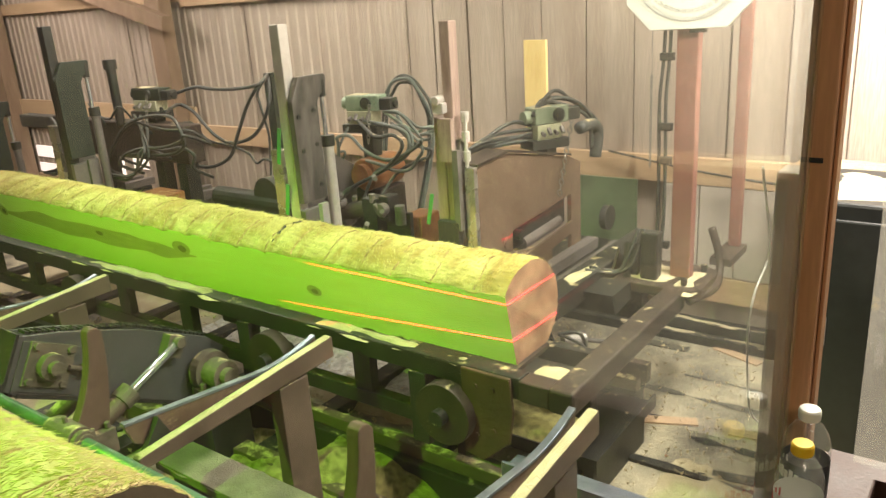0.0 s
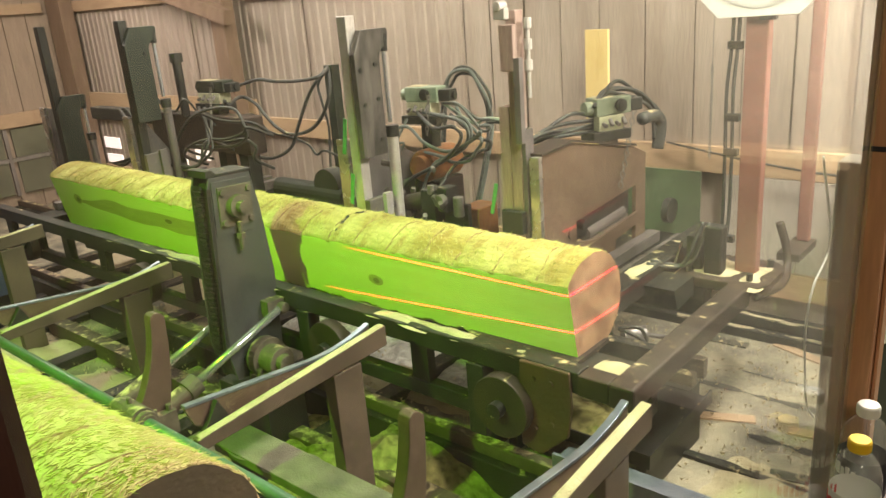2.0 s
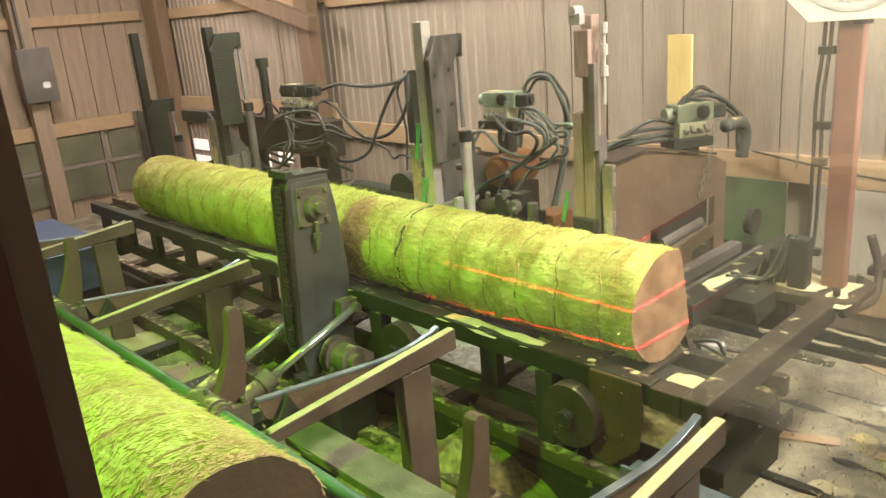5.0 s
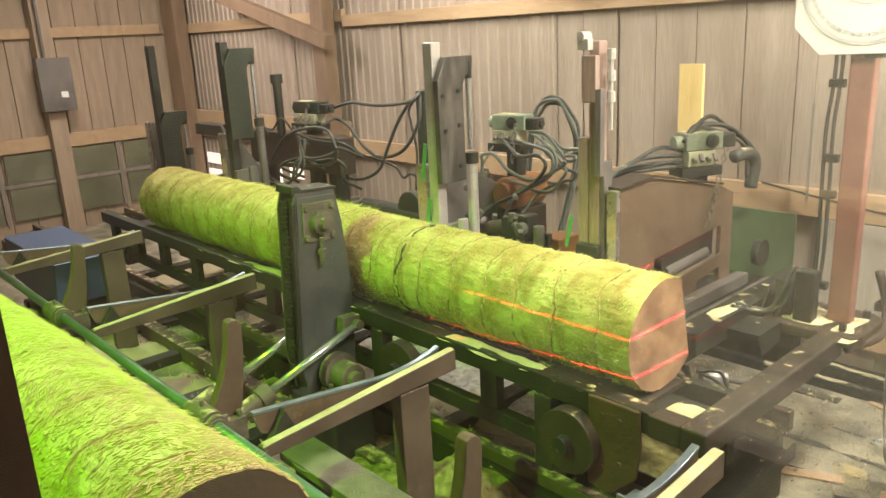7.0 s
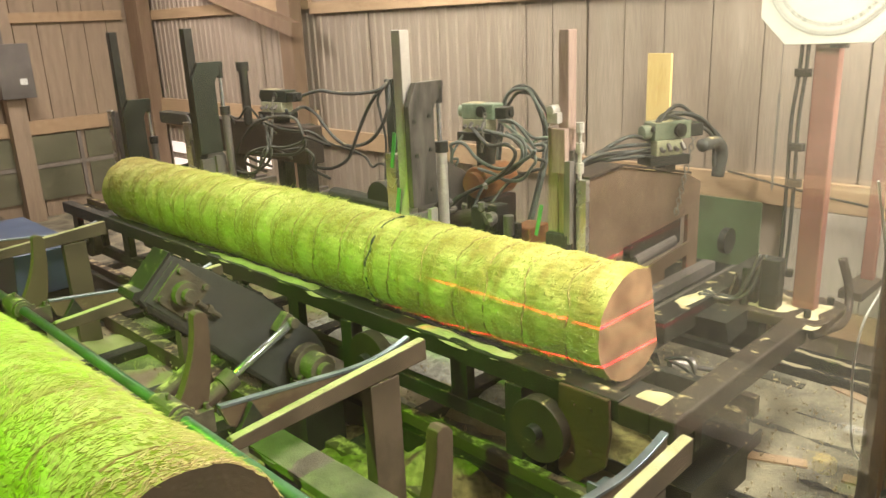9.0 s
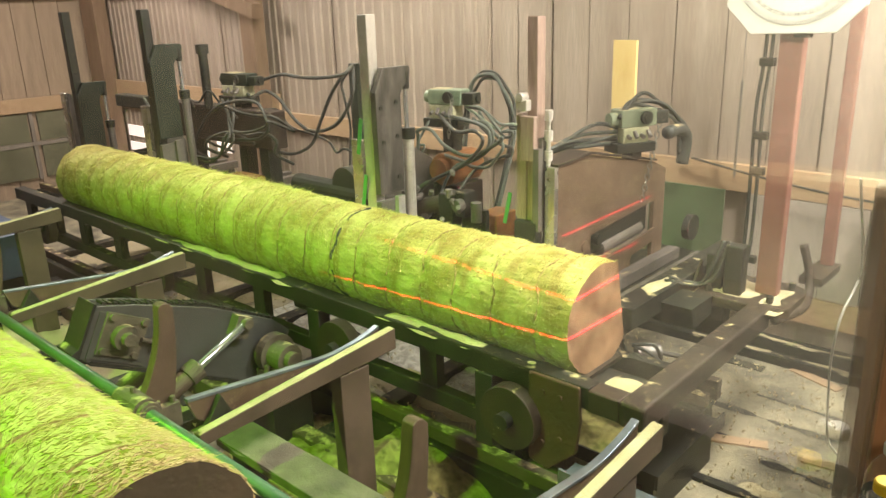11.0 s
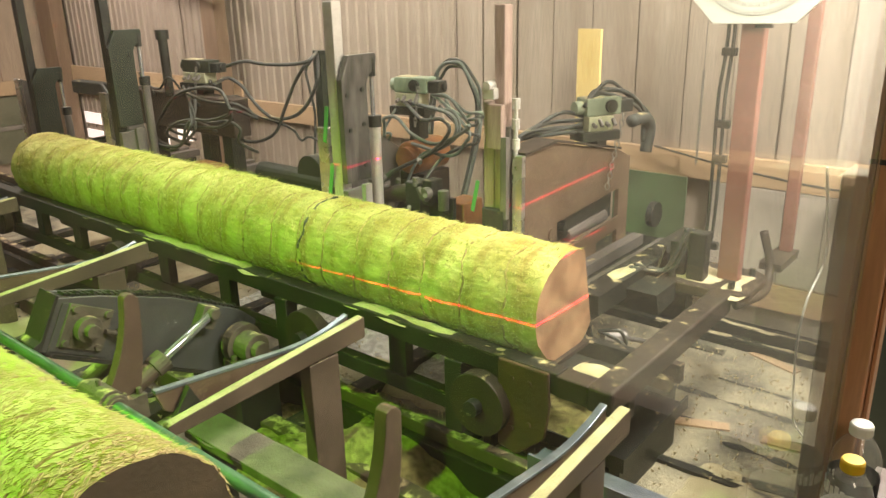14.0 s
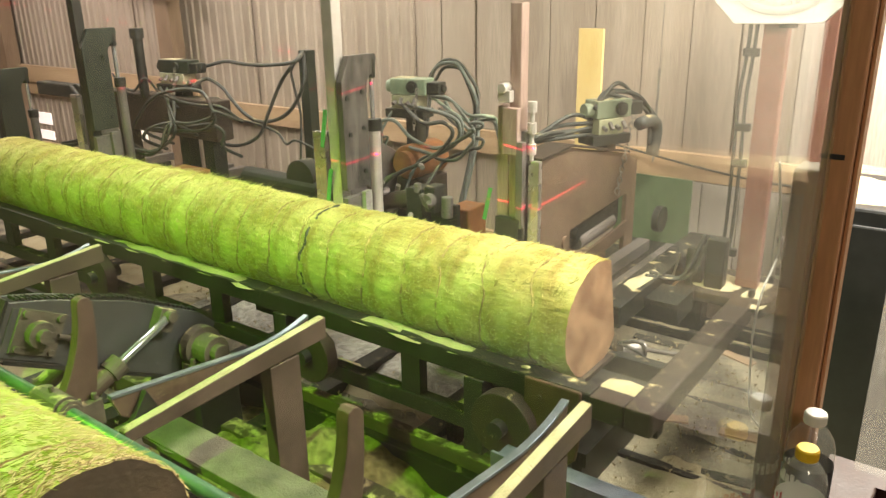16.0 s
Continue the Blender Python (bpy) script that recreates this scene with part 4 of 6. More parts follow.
def build_log():
    e = empty("sawlog", label="long peeled hardwood log with one fresh sawn face", category="log")
    side, face, ends = log_mesh(LOG_LEN, 0.234, 0.252, 3.0, 0.205, log_flat)
    part("peeled_side", side, M_LOG, e, "fuzzy yellowish side ringed with scars", smooth=True)
    part("sawn_face", face, M_FACE, e, "pale smooth sawn face")
    part("end_grain", ends[0], M_END, e, "tan end grain with saw marks")
    part("end_grain", ends[1], M_END, e)
    part("fibres", fibres(22000, LOG_LEN, 0.234, 0.252, 5, 0.018, flat=log_flat, stand=0.9, thick=0.0013, tufts=((-2.35, -2.0, 0.12, 260), (-2.0, -1.6, 0.10, 160), (-3.1, -1.9, 0.15, 160), (-2.6, -2.6, 0.25, 200)), period=0.205), M_FIBRE, e, "frayed bark fibres")["kind"] = "stuff"
    part("bark_rings", bark_rings(LOG_LEN, 0.234, 0.252, 3.0, 0.205, log_flat, -0.42, 0.0055), M_BARK, e, "thin torn brown bark rings")["kind"] = "stuff"
    ring = bmesh.new()
    rr = []
    for x in (-1.372, -1.364, -1.354, -1.346):
        r0 = (0.005 if x in (-1.364, -1.354) else -0.01)
        row = []
        for k in range(60):
            a = -1.9 + 4.0 * k / 59
            r = (r0 + log_radius(x, LOG_LEN, 0.234, 0.252, 3.0, 0.205, a)) * (1 + 0.03 * math.cos(2 * a + 0.6)) + 0.010 * noise.noise(Vector((k * 0.55, x * 30, 1)))
            row.append(ring.verts.new((x + 0.022 * noise.noise(Vector((k * 0.2, 3, 2))), r * math.cos(a), r * math.sin(a))))
        rr.append(row)
    for u, w in zip(rr, rr[1:]):
        for k in range(59):
            if noise.noise(Vector((k * 0.31, 7, 3))) < -0.12:
                continue
            ring.faces.new((u[k], u[k + 1], w[k + 1], w[k]))
    part("dark_scuff", ring, M_SCUFF, e, "black scuffed ring round the log")
    for kx, kz, rx, rz in ((-1.10, 0.0, 0.050, 0.030), (-2.10, 0.085, 0.080, 0.042), (-2.95, 0.06, 0.09, 0.032), (-4.2, 0.06, 0.060, 0.040)):
        b = bmesh.new()
        bmesh.ops.create_circle(b, cap_ends=True, radius=1, segments=20, matrix=Matrix.Translation((kx, -log_flat(kx) - 0.003, kz)) @ pose(0, 0, 0, 90) @ Matrix.Diagonal((rx, rz, 1, 1)))
        kn = part("knot", b, M_STAIN, e, "brown round knot")
        b = bmesh.new()
        bmesh.ops.create_circle(b, cap_ends=True, radius=1, segments=20, matrix=Matrix.Translation((kx + 0.1 * rx, -log_flat(kx) - 0.0045, kz - 0.1 * rz)) @ pose(0, 0, 0, 90) @ Matrix.Diagonal((rx * 0.45, rz * 0.5, 1, 1)))
        part("knot_heart", b, M_KNOT, kn, "dark heart of the knot")
    b = bmesh.new()
    up, dn = [], []
    for i in range(40):
        x = -1.98 - 2.2 * i / 39
        w = 0.055 + 0.05 * noise.noise(Vector((x * 3, 4, 0)))
        c = 0.045 + 0.06 * noise.noise(Vector((x * 2, 9, 0)))
        w *= min(1, 5 * min(i, 39 - i) / 39 + 0.05)
        y = -log_flat(x) - 0.0015
        up.append(b.verts.new((x, y, c + w)))
        dn.append(b.verts.new((x, y, c - w)))
    for i in range(39):
        b.faces.new((up[i], up[i + 1], dn[i + 1], dn[i]))
    part("heart_stain", b, M_STAIN, e, "brown stain between the knots")
    return e


def build_near_log():
    size = (4.2, 0.250, 0.270)
    e = empty("waiting_log", pose(0.011, -1.879, 1.019, 0, 0, 2.8), "thick shaggy peeled log waiting on the deck", "log")
    side, _, ends = log_mesh(*size, 8.0, 0.26, None, seg=130, step=0.016)
    part("peeled_side", side, M_NEARLOG, e, "shaggy pale side with brown scars", smooth=True)
    part("end_grain", ends[0], M_END_SHADED, e, "dark shaded end")
    part("end_grain", ends[1], M_END, e)
    part("fibres", fibres(30000, *size, 11, 0.028, -0.2, 3.0, stand=0.34, period=0.26, thick=0.0006), M_FIBRE, e, "long frayed bark fibres")["kind"] = "stuff"
    part("bark_rings", bark_rings(*size, 8.0, 0.26, None, 0.02, 0.007), M_BARK, e, "thin torn brown bark rings")["kind"] = "stuff"
    b = bmesh.new()
    rnd = random.Random(2)
    for _ in range(700):
        a, x = rnd.uniform(0.1, 3.0), -0.004 - 0.16 * rnd.random() ** 2.2
        r = skin(x, *size, 8.0, 0.26, a) + 0.002
        m = Matrix.Translation((x, r * math.cos(a), r * math.sin(a))) @ pose(0, 0, 0, math.degrees(a) - 90 + rnd.uniform(-25, 25), rnd.uniform(-25, 25), 0) @ pose(0, 0, 0, 0, 0, rnd.uniform(60, 120))
        q = rnd.uniform(0.4, 1.2)
        box(b, -0.010 * q, 0.010 * q, -0.0022, 0.0022, -0.001, 0.0015, m)
    part("bark_crumbs", b, M_FLAKE, e, "brown bark crumbs at the end")["kind"] = "stuff"
    return e


# ---- the carriage ----
def knee_body(name, car, x, front, top, depth, label, w=0.085):
    k = empty("knee", parent=car)
    k["label"] = label
    part("face_bar", boxm(x - w / 2, x + w / 2, front, front + 0.03, 0.79, top), M_FACEBAR, k, "bright worn steel face bar", bevel=0.004)
    part("web", prismm([(front + 0.031, 0.79), (front + 0.031, top - 0.004), (front + 0.4 * depth, top - 0.03), (front + depth, top - 0.30), (front + depth, 0.79)], "x", x - w * 0.36, x + w * 0.36), M_KNEE, k, bevel=0.004)
    return k


def tower(k, x, front, top, mat):
    """Dog tower: a plate that slides up and down a fixed pole, with its own cylinder."""
    y0 = front - 0.08
    t = part("dog_tower", prismm([(y0, top - 0.12), (y0 + 0.06, top), (y0 + 0.25, top), (y0 + 0.26, top - 0.02), (y0 + 0.25, top - 0.08), (y0 + 0.20, top - 0.11), (y0 + 0.18, top - 0.15), (y0 + 0.18, top - 0.66), (y0, top - 0.66)], "x", x - 0.02, x + 0.02), mat, k, "dog tower plate with a hooked top", bevel=0.004)
    part("tower_rod", rodm((x, y0 + 0.235, top - 0.07), (x, y0 + 0.235, top - 0.50), 0.013, 12), M_CHROME, t, "polished rod")
    part("rod_eye", rodm((x, y0 + 0.235, top - 0.03), (x, y0 + 0.235, top - 0.12), 0.024, 10), M_STEEL, t)
    for yy, dz in ((0.03, 0.20), (0.14, 0.18), (0.04, 0.38), (0.14, 0.36), (0.14, 0.58)):
        part("bolt", rodm((x + 0.018, y0 + yy, top - dz), (x + 0.028, y0 + yy, top - dz), 0.012, 8), M_STEEL, t)
    return t


def chain_links(bm, top, n, s=0.028, lean=-0.004):
    p = Vector(top)
    for i in range(n):
        m = Matrix.Translation(p + Vector((0, lean * i, -i * s * 0.78))) @ pose(0, 0, 0, 0, 0, 90 * (i % 2) + 20)
        ring = []
        for k in range(10):
            a = 2 * math.pi * k / 10
            ring.append(m @ Vector((0.35 * s * math.cos(a), 0, 0.56 * s * math.sin(a))))
        ring.append(ring[0])
        tube(bm, ring, 0.0035, 5, 1)
    return bm


def valve_block(car, x, y, z, sx, label, angle=0.0, mat=None):
    mat = mat or M_VALVE
    m = pose(x, y, z, 0, 0, angle)
    v = empty("valve_block", m, label, parent=car)
    part("manifold", boxm(-sx / 2, sx / 2 - 0.03, -0.055, 0.055, 0.045, 0.135), mat, v, bevel=0.006)
    b = rodm((0.02, -0.056, 0.092), (0.02, -0.075, 0.092), 0.034, 20)
    rod(b, (0.02, -0.075, 0.092), (0.02, -0.082, 0.092), 0.022, 16)
    part("coil", b, M_STEEL, v, "round dark solenoid face", bevel=0.002)
    b = boxm(sx / 2 - 0.028, sx / 2 + 0.05, -0.045, 0.045, 0.050, 0.118)
    rod(b, (sx / 2 + 0.05, 0, 0.085), (sx / 2 + 0.068, 0, 0.085), 0.024, 12)
    part("solenoid", b, M_STEEL, v, "dark solenoid box", bevel=0.006)
    b = rodm((-sx / 2 - 0.045, 0, 0.085), (-sx / 2, 0, 0.085), 0.036, 16)
    part("end_cap", b, mat, v, bevel=0.003)
    part("port_block", boxm(-sx / 2 + 0.01, sx / 2 - 0.08, -0.06, 0.05, -0.034, 0.044), M_PORT, v, "pale cream port block", bevel=0.004)
    for k in range(4):
        part("fitting", rodm((-sx / 2 + 0.035 + k * sx / 6, -0.060, 0.005 + 0.02 * (k % 2)), (-sx / 2 + 0.035 + k * sx / 6, -0.086, -0.005), 0.011, 8), M_KNEE, v)
    part("sub_plate", boxm(-sx / 2 - 0.03, sx / 2 - 0.04, -0.07, 0.06, -0.085, -0.035), M_STEEL, v, bevel=0.004)
    part("sawdust_cap", boxm(-sx / 2 + 0.02, -0.01, -0.04, 0.04, 0.1352, 0.139), M_SAWDUST, v)
    return v


HOSE_RND = random.Random(77)


def hose(car, pts, r=0.014, mat=None, loose=0.03):
    """A hose through the points, its free run pushed about a little."""
    pts = [p if i in (0, len(pts) - 1) else tuple(c + HOSE_RND.uniform(-loose, loose) for c in p) for i, p in enumerate(pts)]
    return part("hose", tubem(pts, r * 0.82, 8, 8), mat or M_RUBBER, car, smooth=True)


def build_carriage():
    car = empty("log_carriage", label="steel sawmill log carriage with knees, hoses and a dial", category="log carriage")
    # front rail, like a ladder
    part("front_rail", boxm(-5.4, 0.13, -0.29, -0.21, 0.755, 0.845), M_STEEL, car, bevel=0.005)
    part("lower_rail", boxm(-5.4, 0.0, -0.28, -0.22, 0.50, 0.575), M_STEEL, car, bevel=0.005)
    for x in (-5.2, -4.7, -4.2, -3.65, -3.12, -2.58, -1.98, -0.70):
        part("strut", boxm(x - 0.05, x + 0.05, -0.275, -0.225, 0.577, 0.753), M_STEEL, car)
    for x in (-1.47, -0.36):
        part("strut_plate", boxm(x - 0.05, x + 0.04, -0.300, -0.226, 0.42, 0.754), M_STEEL, car, bevel=0.004)
    part("rear_rail", boxm(-5.4, 0.10, 0.98, 1.08, 0.60, 0.74), M_STEEL, car, bevel=0.005)
    part("inner_rail", boxm(-5.4, 0.10, 0.36, 0.42, 0.56, 0.66), M_STEEL, car, bevel=0.005)
    for x in (-4.75, -3.0, -1.24, -0.20):
        w = part("wheel", rodm((x, -0.36, 0.63), (x, -0.295, 0.63), 0.135, 32), M_RUST, car, "dark flanged carriage wheel", bevel=0.004)
        part("axle", rodm((x, -0.40, 0.63), (x, -0.21, 0.63), 0.035, 16), M_STEEL, w)
    br = part("rust_bracket", prismm([(-0.13, 0.46), (-0.04, 0.44), (0.09, 0.56), (0.11, 0.70), (0.10, 0.845), (-0.13, 0.845)], "y", -0.31, -0.292), M_RUSTBROWN, car, "rust-brown corner bracket", bevel=0.008)
    for bx, bz in ((-0.06, 0.78), (0.02, 0.78), (-0.06, 0.56), (0.02, 0.60)):
        part("bolt", rodm((bx, -0.318, bz), (bx, -0.310, bz), 0.011, 6), M_RUSTBROWN, br)
    # headblock bases under the log and the knees
    for i, x in enumerate((-4.95, -3.95, -1.65, -0.33)):
        part("headblock", boxm(x - 0.13, x + 0.13, -0.19, 1.45, 0.66, 0.765), M_STEEL, car, bevel=0.005)
        part("slide_rail", boxm(x - 0.12, x - 0.05, 0.05, 1.5, 0.767, 0.83), M_KNEE, car, bevel=0.004)
        part("slide_rail", boxm(x + 0.05, x + 0.12, 0.05, 1.5, 0.767, 0.83), M_KNEE, car, bevel=0.004)
    part("slide_beam", boxm(-0.17, -0.05, 0.35, 1.55, 0.80, 0.90), M_STEEL, car, bevel=0.005)
    part("bunk_plate", boxm(-0.55, 0.02, -0.20, 0.15, 0.767, 0.785), M_RUST, car)
    # end beam and corner plate
    part("end_beam", boxm(0.262, 0.365, -0.31, 0.86, 0.752, 0.85), M_RUST, car, "rusty brown end beam with sawdust", bevel=0.012)
    pts = [(0.0, 0.84), (0.40, 0.84), (0.43, 0.90)] + [(0.43 - 0.10 * (1 - math.cos(a)), 1.12 + 0.10 * math.sin(a)) for a in (0.0, 0.4, 0.8, 1.2, 1.57)] + [(0.0, 1.22)]
    part("corner_plate", prismm(pts, "z", 0.80, 0.85), M_RUST, car, bevel=0.006)
    part("loop_rail", tubem([(0.39, 0.84, 0.80), (0.44, 1.05, 0.80), (0.42, 1.20, 0.83), (0.40, 1.24, 0.92), (0.36, 1.24, 1.05)], 0.02, 10), M_RUST, car, smooth=True)
    part("corner_gusset", prismm([(0.62, 0.852), (0.84, 0.852), (0.84, 0.76), (0.66, 0.74)], "x", -0.06, 0.10), M_STEEL, car)
    for px, py in ((0.05, 0.90), (0.05, 1.14), (0.34, 0.91), (0.36, 1.14)):
        part("anchor_bolt", rodm((px, py, 0.848), (px, py, 0.885), 0.016, 6), M_STEEL, car)
    heap = mound("sawdust_drift", 0.01, 0.30, 0.86, 1.18, 0.852, 0.028, M_SAWDUST, car, 3.0, 0.02)
    heap["kind"] = "stuff"
    for x0, x1, y0, y1, zz, hh, s in ((-0.50, -0.02, -0.28, -0.21, 0.846, 0.02, 1.0), (-1.05, -0.62, -0.29, -0.21, 0.846, 0.022, 5.0), (-3.5, -1.55, -0.288, -0.205, 0.846, 0.034, 7.0), (-1.15, -0.15, -0.285, -0.205, 0.846, 0.034, 3.3), (0.02, 0.25, -0.19, 0.04, 0.762, 0.03, 2.6), (-0.165, -0.055, 0.45, 1.45, 0.901, 0.026, 4.4), (0.28, 0.40, 0.80, 1.18, 0.852, 0.02, 8.8)):
        mound("sawdust_drift", x0, x1, y0, y1, zz, hh, M_SAWDUST, car, s, 0.025)["kind"] = "stuff"
    part("corner_fin", prismm([(0.90, 0.852), (1.02, 0.852), (0.99, 0.965)], "x", -0.035, -0.023), M_RUST, car)
    part("cross_plate", boxm(-0.04, 0.22, 0.30, 0.36, 0.60, 0.70), M_STEEL, car, bevel=0.004)
    part("lower_tie", boxm(-0.05, 0.258, 0.06, 0.12, 0.52, 0.60), M_STEEL, car, bevel=0.004)
    part("tie_post", boxm(0.20, 0.258, 0.06, 0.12, 0.601, 0.75), M_STEEL, car)
    b = rodm((-0.10, 0.50, 0.62), (-0.02, 0.58, 0.62), 0.045, 14)
    rod(b, (-0.02, 0.58, 0.62), (0.16, 0.62, 0.62), 0.012, 10)
    part("cable_pulley", b, M_KNEE, car, "small grey cable pulley", bevel=0.003)
    for q in range(3):
        hose(car, [(-0.18 + 0.02 * q, 0.44, 0.70), (-0.13 + 0.02 * q, 0.50, 0.60 - 0.02 * q), (-0.05, 0.56 + 0.02 * q, 0.56), (0.02, 0.52, 0.60), (0.0, 0.44, 0.66 + 0.02 * q), (-0.08, 0.42, 0.70)], 0.010, M_RUBBER, 0.02)
    part("pulley_bracket", boxm(-0.12, 0.0, 0.44, 0.60, 0.50, 0.555), M_STEEL, car)
    part("junction_box", boxm(0.12, 0.205, 0.90, 0.975, 0.852, 1.09), M_STEEL, car, bevel=0.008)
    for q in range(2):
        hose(car, [(0.10 + 0.03 * q, 0.93, 1.10), (0.08 + 0.03 * q, 0.90, 1.0), (0.02 + 0.04 * q, 0.88, 0.90), (-0.04 + 0.02 * q, 0.86, 0.88), (-0.10, 0.80 - 0.05 * q, 0.91)], 0.012, M_RUBBER, 0.012)
    part("end_pan", boxm(0.0, 0.258, -0.20, 0.05, 0.735, 0.762), M_STEEL, car)
    part("rail_end", boxm(0.131, 0.260, -0.30, -0.21, 0.755, 0.842), M_RUST, car, bevel=0.006)
    # red poles with the dial
    pole = part("dial_pole", boxm(0.235, 0.335, 1.00, 1.06, 0.852, 2.6), M_REDPOLE, car, "red primer square pole", bevel=0.006)
    part("rear_pole", boxm(0.385, 0.445, 1.44, 1.48, 0.90, 2.6), M_REDPOLE, car, "thinner red pole behind", bevel=0.006)
    part("rear_pole_foot", boxm(0.36, 0.465, 1.225, 1.51, 0.86, 0.898), M_RUST, car)
    for dx in (0.0, -0.03):
        hose(car, [(0.215 + dx, 0.985, 2.6), (0.213 + dx, 0.985, 2.0), (0.200 + dx, 0.98, 1.72), (0.205 + dx, 0.985, 1.4), (0.195 + dx, 0.985, 1.05), (0.17 + dx, 0.95, 0.87)], 0.010, None, 0.004)
    for zz in (1.90, 1.58, 1.42, 1.0):
        part("hose_clamp", boxm(0.168, 0.233, 0.968, 1.0, zz, zz + 0.035), M_STEEL, car, bevel=0.004)
    part("limit_switch", boxm(0.02, 0.10, 0.93, 1.02, 0.852, 1.02), M_STEEL, car, bevel=0.006)
    dial = part("dial", prismm([(0.125, 2.035), (0.47, 2.04), (0.575, 2.15), (0.575, 2.50), (0.47, 2.61), (0.125, 2.61), (0.012, 2.50), (0.012, 2.15)], "y", 0.955, 0.975), M_WHITE, car, "white octagonal dial board with numbers", bevel=0.003)
    part("dial_arm", boxm(0.30, 0.37, 0.976, 1.0, 2.02, 2.10), M_RUST, dial)
    cx, cz = 0.295, 2.335
    b = bmesh.new()
    for k in range(192):
        a = 2 * math.pi * k / 192
        r0 = 0.246 if k % 4 else 0.238
        box(b, r0, 0.258, 0.9525, 0.9545, -0.0007, 0.0007, pose(cx, 0, cz, 0, -math.degrees(a), 0))
    for rr in (0.262, 0.10):
        for k in range(72):
            a = 2 * math.pi * k / 72
            box(b, rr, rr + 0.0016, 0.9525, 0.9545, -rr * 0.044, rr * 0.044, pose(cx, 0, cz, 0, -math.degrees(a), 0))
    part("dial_marks", b, M_PRINT, dial)["kind"] = "stuff"
    for nn in range(15, 37):
        a = radians(270 - (nn - 24.5) * 7.5)
        cu = bpy.data.curves.new("figure", "FONT")
        cu.body, cu.size, cu.align_x, cu.align_y, cu.extrude = str(nn), 0.022, "CENTER", "CENTER", 0.0006
        tmp = bpy.data.objects.new("figure", cu)
        scene.collection.objects.link(tmp)
        me = bpy.data.meshes.new_from_object(tmp.evaluated_get(bpy.context.evaluated_depsgraph_get()))
        bpy.data.objects.remove(tmp)
        me.materials.clear()
        me.materials.append(M_PRINT)
        ob = new("dial_number", me)
        ob.parent = dial
        ob.matrix_basis = pose(cx + 0.222 * math.cos(a), 0.9535, cz + 0.222 * math.sin(a), 90, 0, 0) @ pose(0, 0, 0, 0, 0, math.degrees(a) - 90 + 180)
    b = boxm(-0.004, 0.215, 0.949, 0.952, -0.004, 0.004, m=pose(cx, 0, cz, 0, 33, 0))
    part("dial_pointer", b, M_INK, dial)
    # marker board standing behind the end knee
    part("marker_board", boxm(-1.00, -0.845, 1.745, 1.77, 0.9, 1.955), M_BOARD, car, "yellow wooden marker board", bevel=0.002)
    part("board_foot", boxm(-1.0, -0.80, 1.08, 1.775, 0.84, 0.898), M_STEEL, car)
    part("guard_sheet", boxm(-0.74, -0.27, 1.80, 1.815, 0.72, 1.12), M_TARP, car, "dull green guard sheet")
    part("guard_foot", boxm(-0.72, -0.25, 1.09, 1.815, 0.68, 0.718), M_STEEL, car)
    knees = []
    f = 0.30
    # end knee: deep plate with a hole, dog post beside it
    k = empty("knee", parent=car)
    k["label"] = "brown steel knee plate with a cut-out and silver face bar"
    part("face_bar", boxm(-0.482, -0.428, f - 0.005, f + 0.025, 0.79, 1.495), M_FACEBAR, k, "bright worn steel face bar", bevel=0.004)
    b = bmesh.new()
    outer = [(f + 0.026, 1.490), (0.60, 1.505), (1.26, 1.36), (1.40, 1.30), (1.40, 0.79)]
    prism(b, outer + [(1.28, 0.79), (1.28, 1.14), (0.64, 1.10), (0.64, 0.99), (1.05, 0.90), (1.05, 0.79), (f + 0.026, 0.79)], "x", -0.470, -0.445)
    part("plate", b, M_PLATE, k, "brown worn plate", bevel=0.003)
    part("top_flange", prismm([(f + 0.026, 1.493), (0.60, 1.509), (1.26, 1.364), (1.26, 1.376), (0.60, 1.521), (f + 0.026, 1.505)], "x", -0.56, -0.43), M_RUST, k)
    part("lower_bar", prismm([(0.70, 0.86), (1.28, 0.92), (1.28, 0.99), (0.70, 0.94)], "x", -0.444, -0.43), M_PLATE, k)
    b = rodm((-0.55, 0.72, 1.06), (-0.44, 0.72, 1.06), 0.03, 14)
    box(b, -0.56, -0.48, 0.66, 1.26, 0.98, 1.12)
    part("inner_gear", b, M_STEEL, k)
    part("cut_out_cylinder", rodm((-0.50, 0.80, 0.98), (-0.50, 1.2, 1.0), 0.04, 14), M_KNEE, k)
    part("bushing", rodm((-0.475, 0.585, 1.055), (-0.435, 0.585, 1.055), 0.032, 18), M_PLATE, k)
    part("dog_pole", boxm(-0.575, -0.520, f - 0.01, f + 0.05, 0.79, 2.14), M_PINKSTEEL, k, "tall pinkish worn dog pole", bevel=0.005)
    part("dog_channel", boxm(-0.635, -0.578, f - 0.01, f + 0.06, 0.79, 1.72), M_PINKSTEEL, k, "worn steel guide channel", bevel=0.005)
    part("dog_channel", boxm(-0.519, -0.495, f - 0.005, f + 0.06, 0.79, 1.62), M_KNEE, k, bevel=0.004)
    sl = part("dog_slide", boxm(-0.590, -0.515, f - 0.045, f - 0.012, 1.52, 1.72), M_PINKSTEEL, k, "worn reddish dog slide block", bevel=0.005)
    b = boxm(-0.61, -0.55, f - 0.05, f - 0.012, 1.742, 1.79)
    rod(b, (-0.585, f - 0.06, 1.80), (-0.585, f + 0.0, 1.80), 0.022, 10)
    part("slide_shackle", b, M_BRIGHT, sl, bevel=0.004)
    b = rodm((-0.480, f + 0.02, 1.40), (-0.480, f + 0.02, 1.70), 0.010, 10)
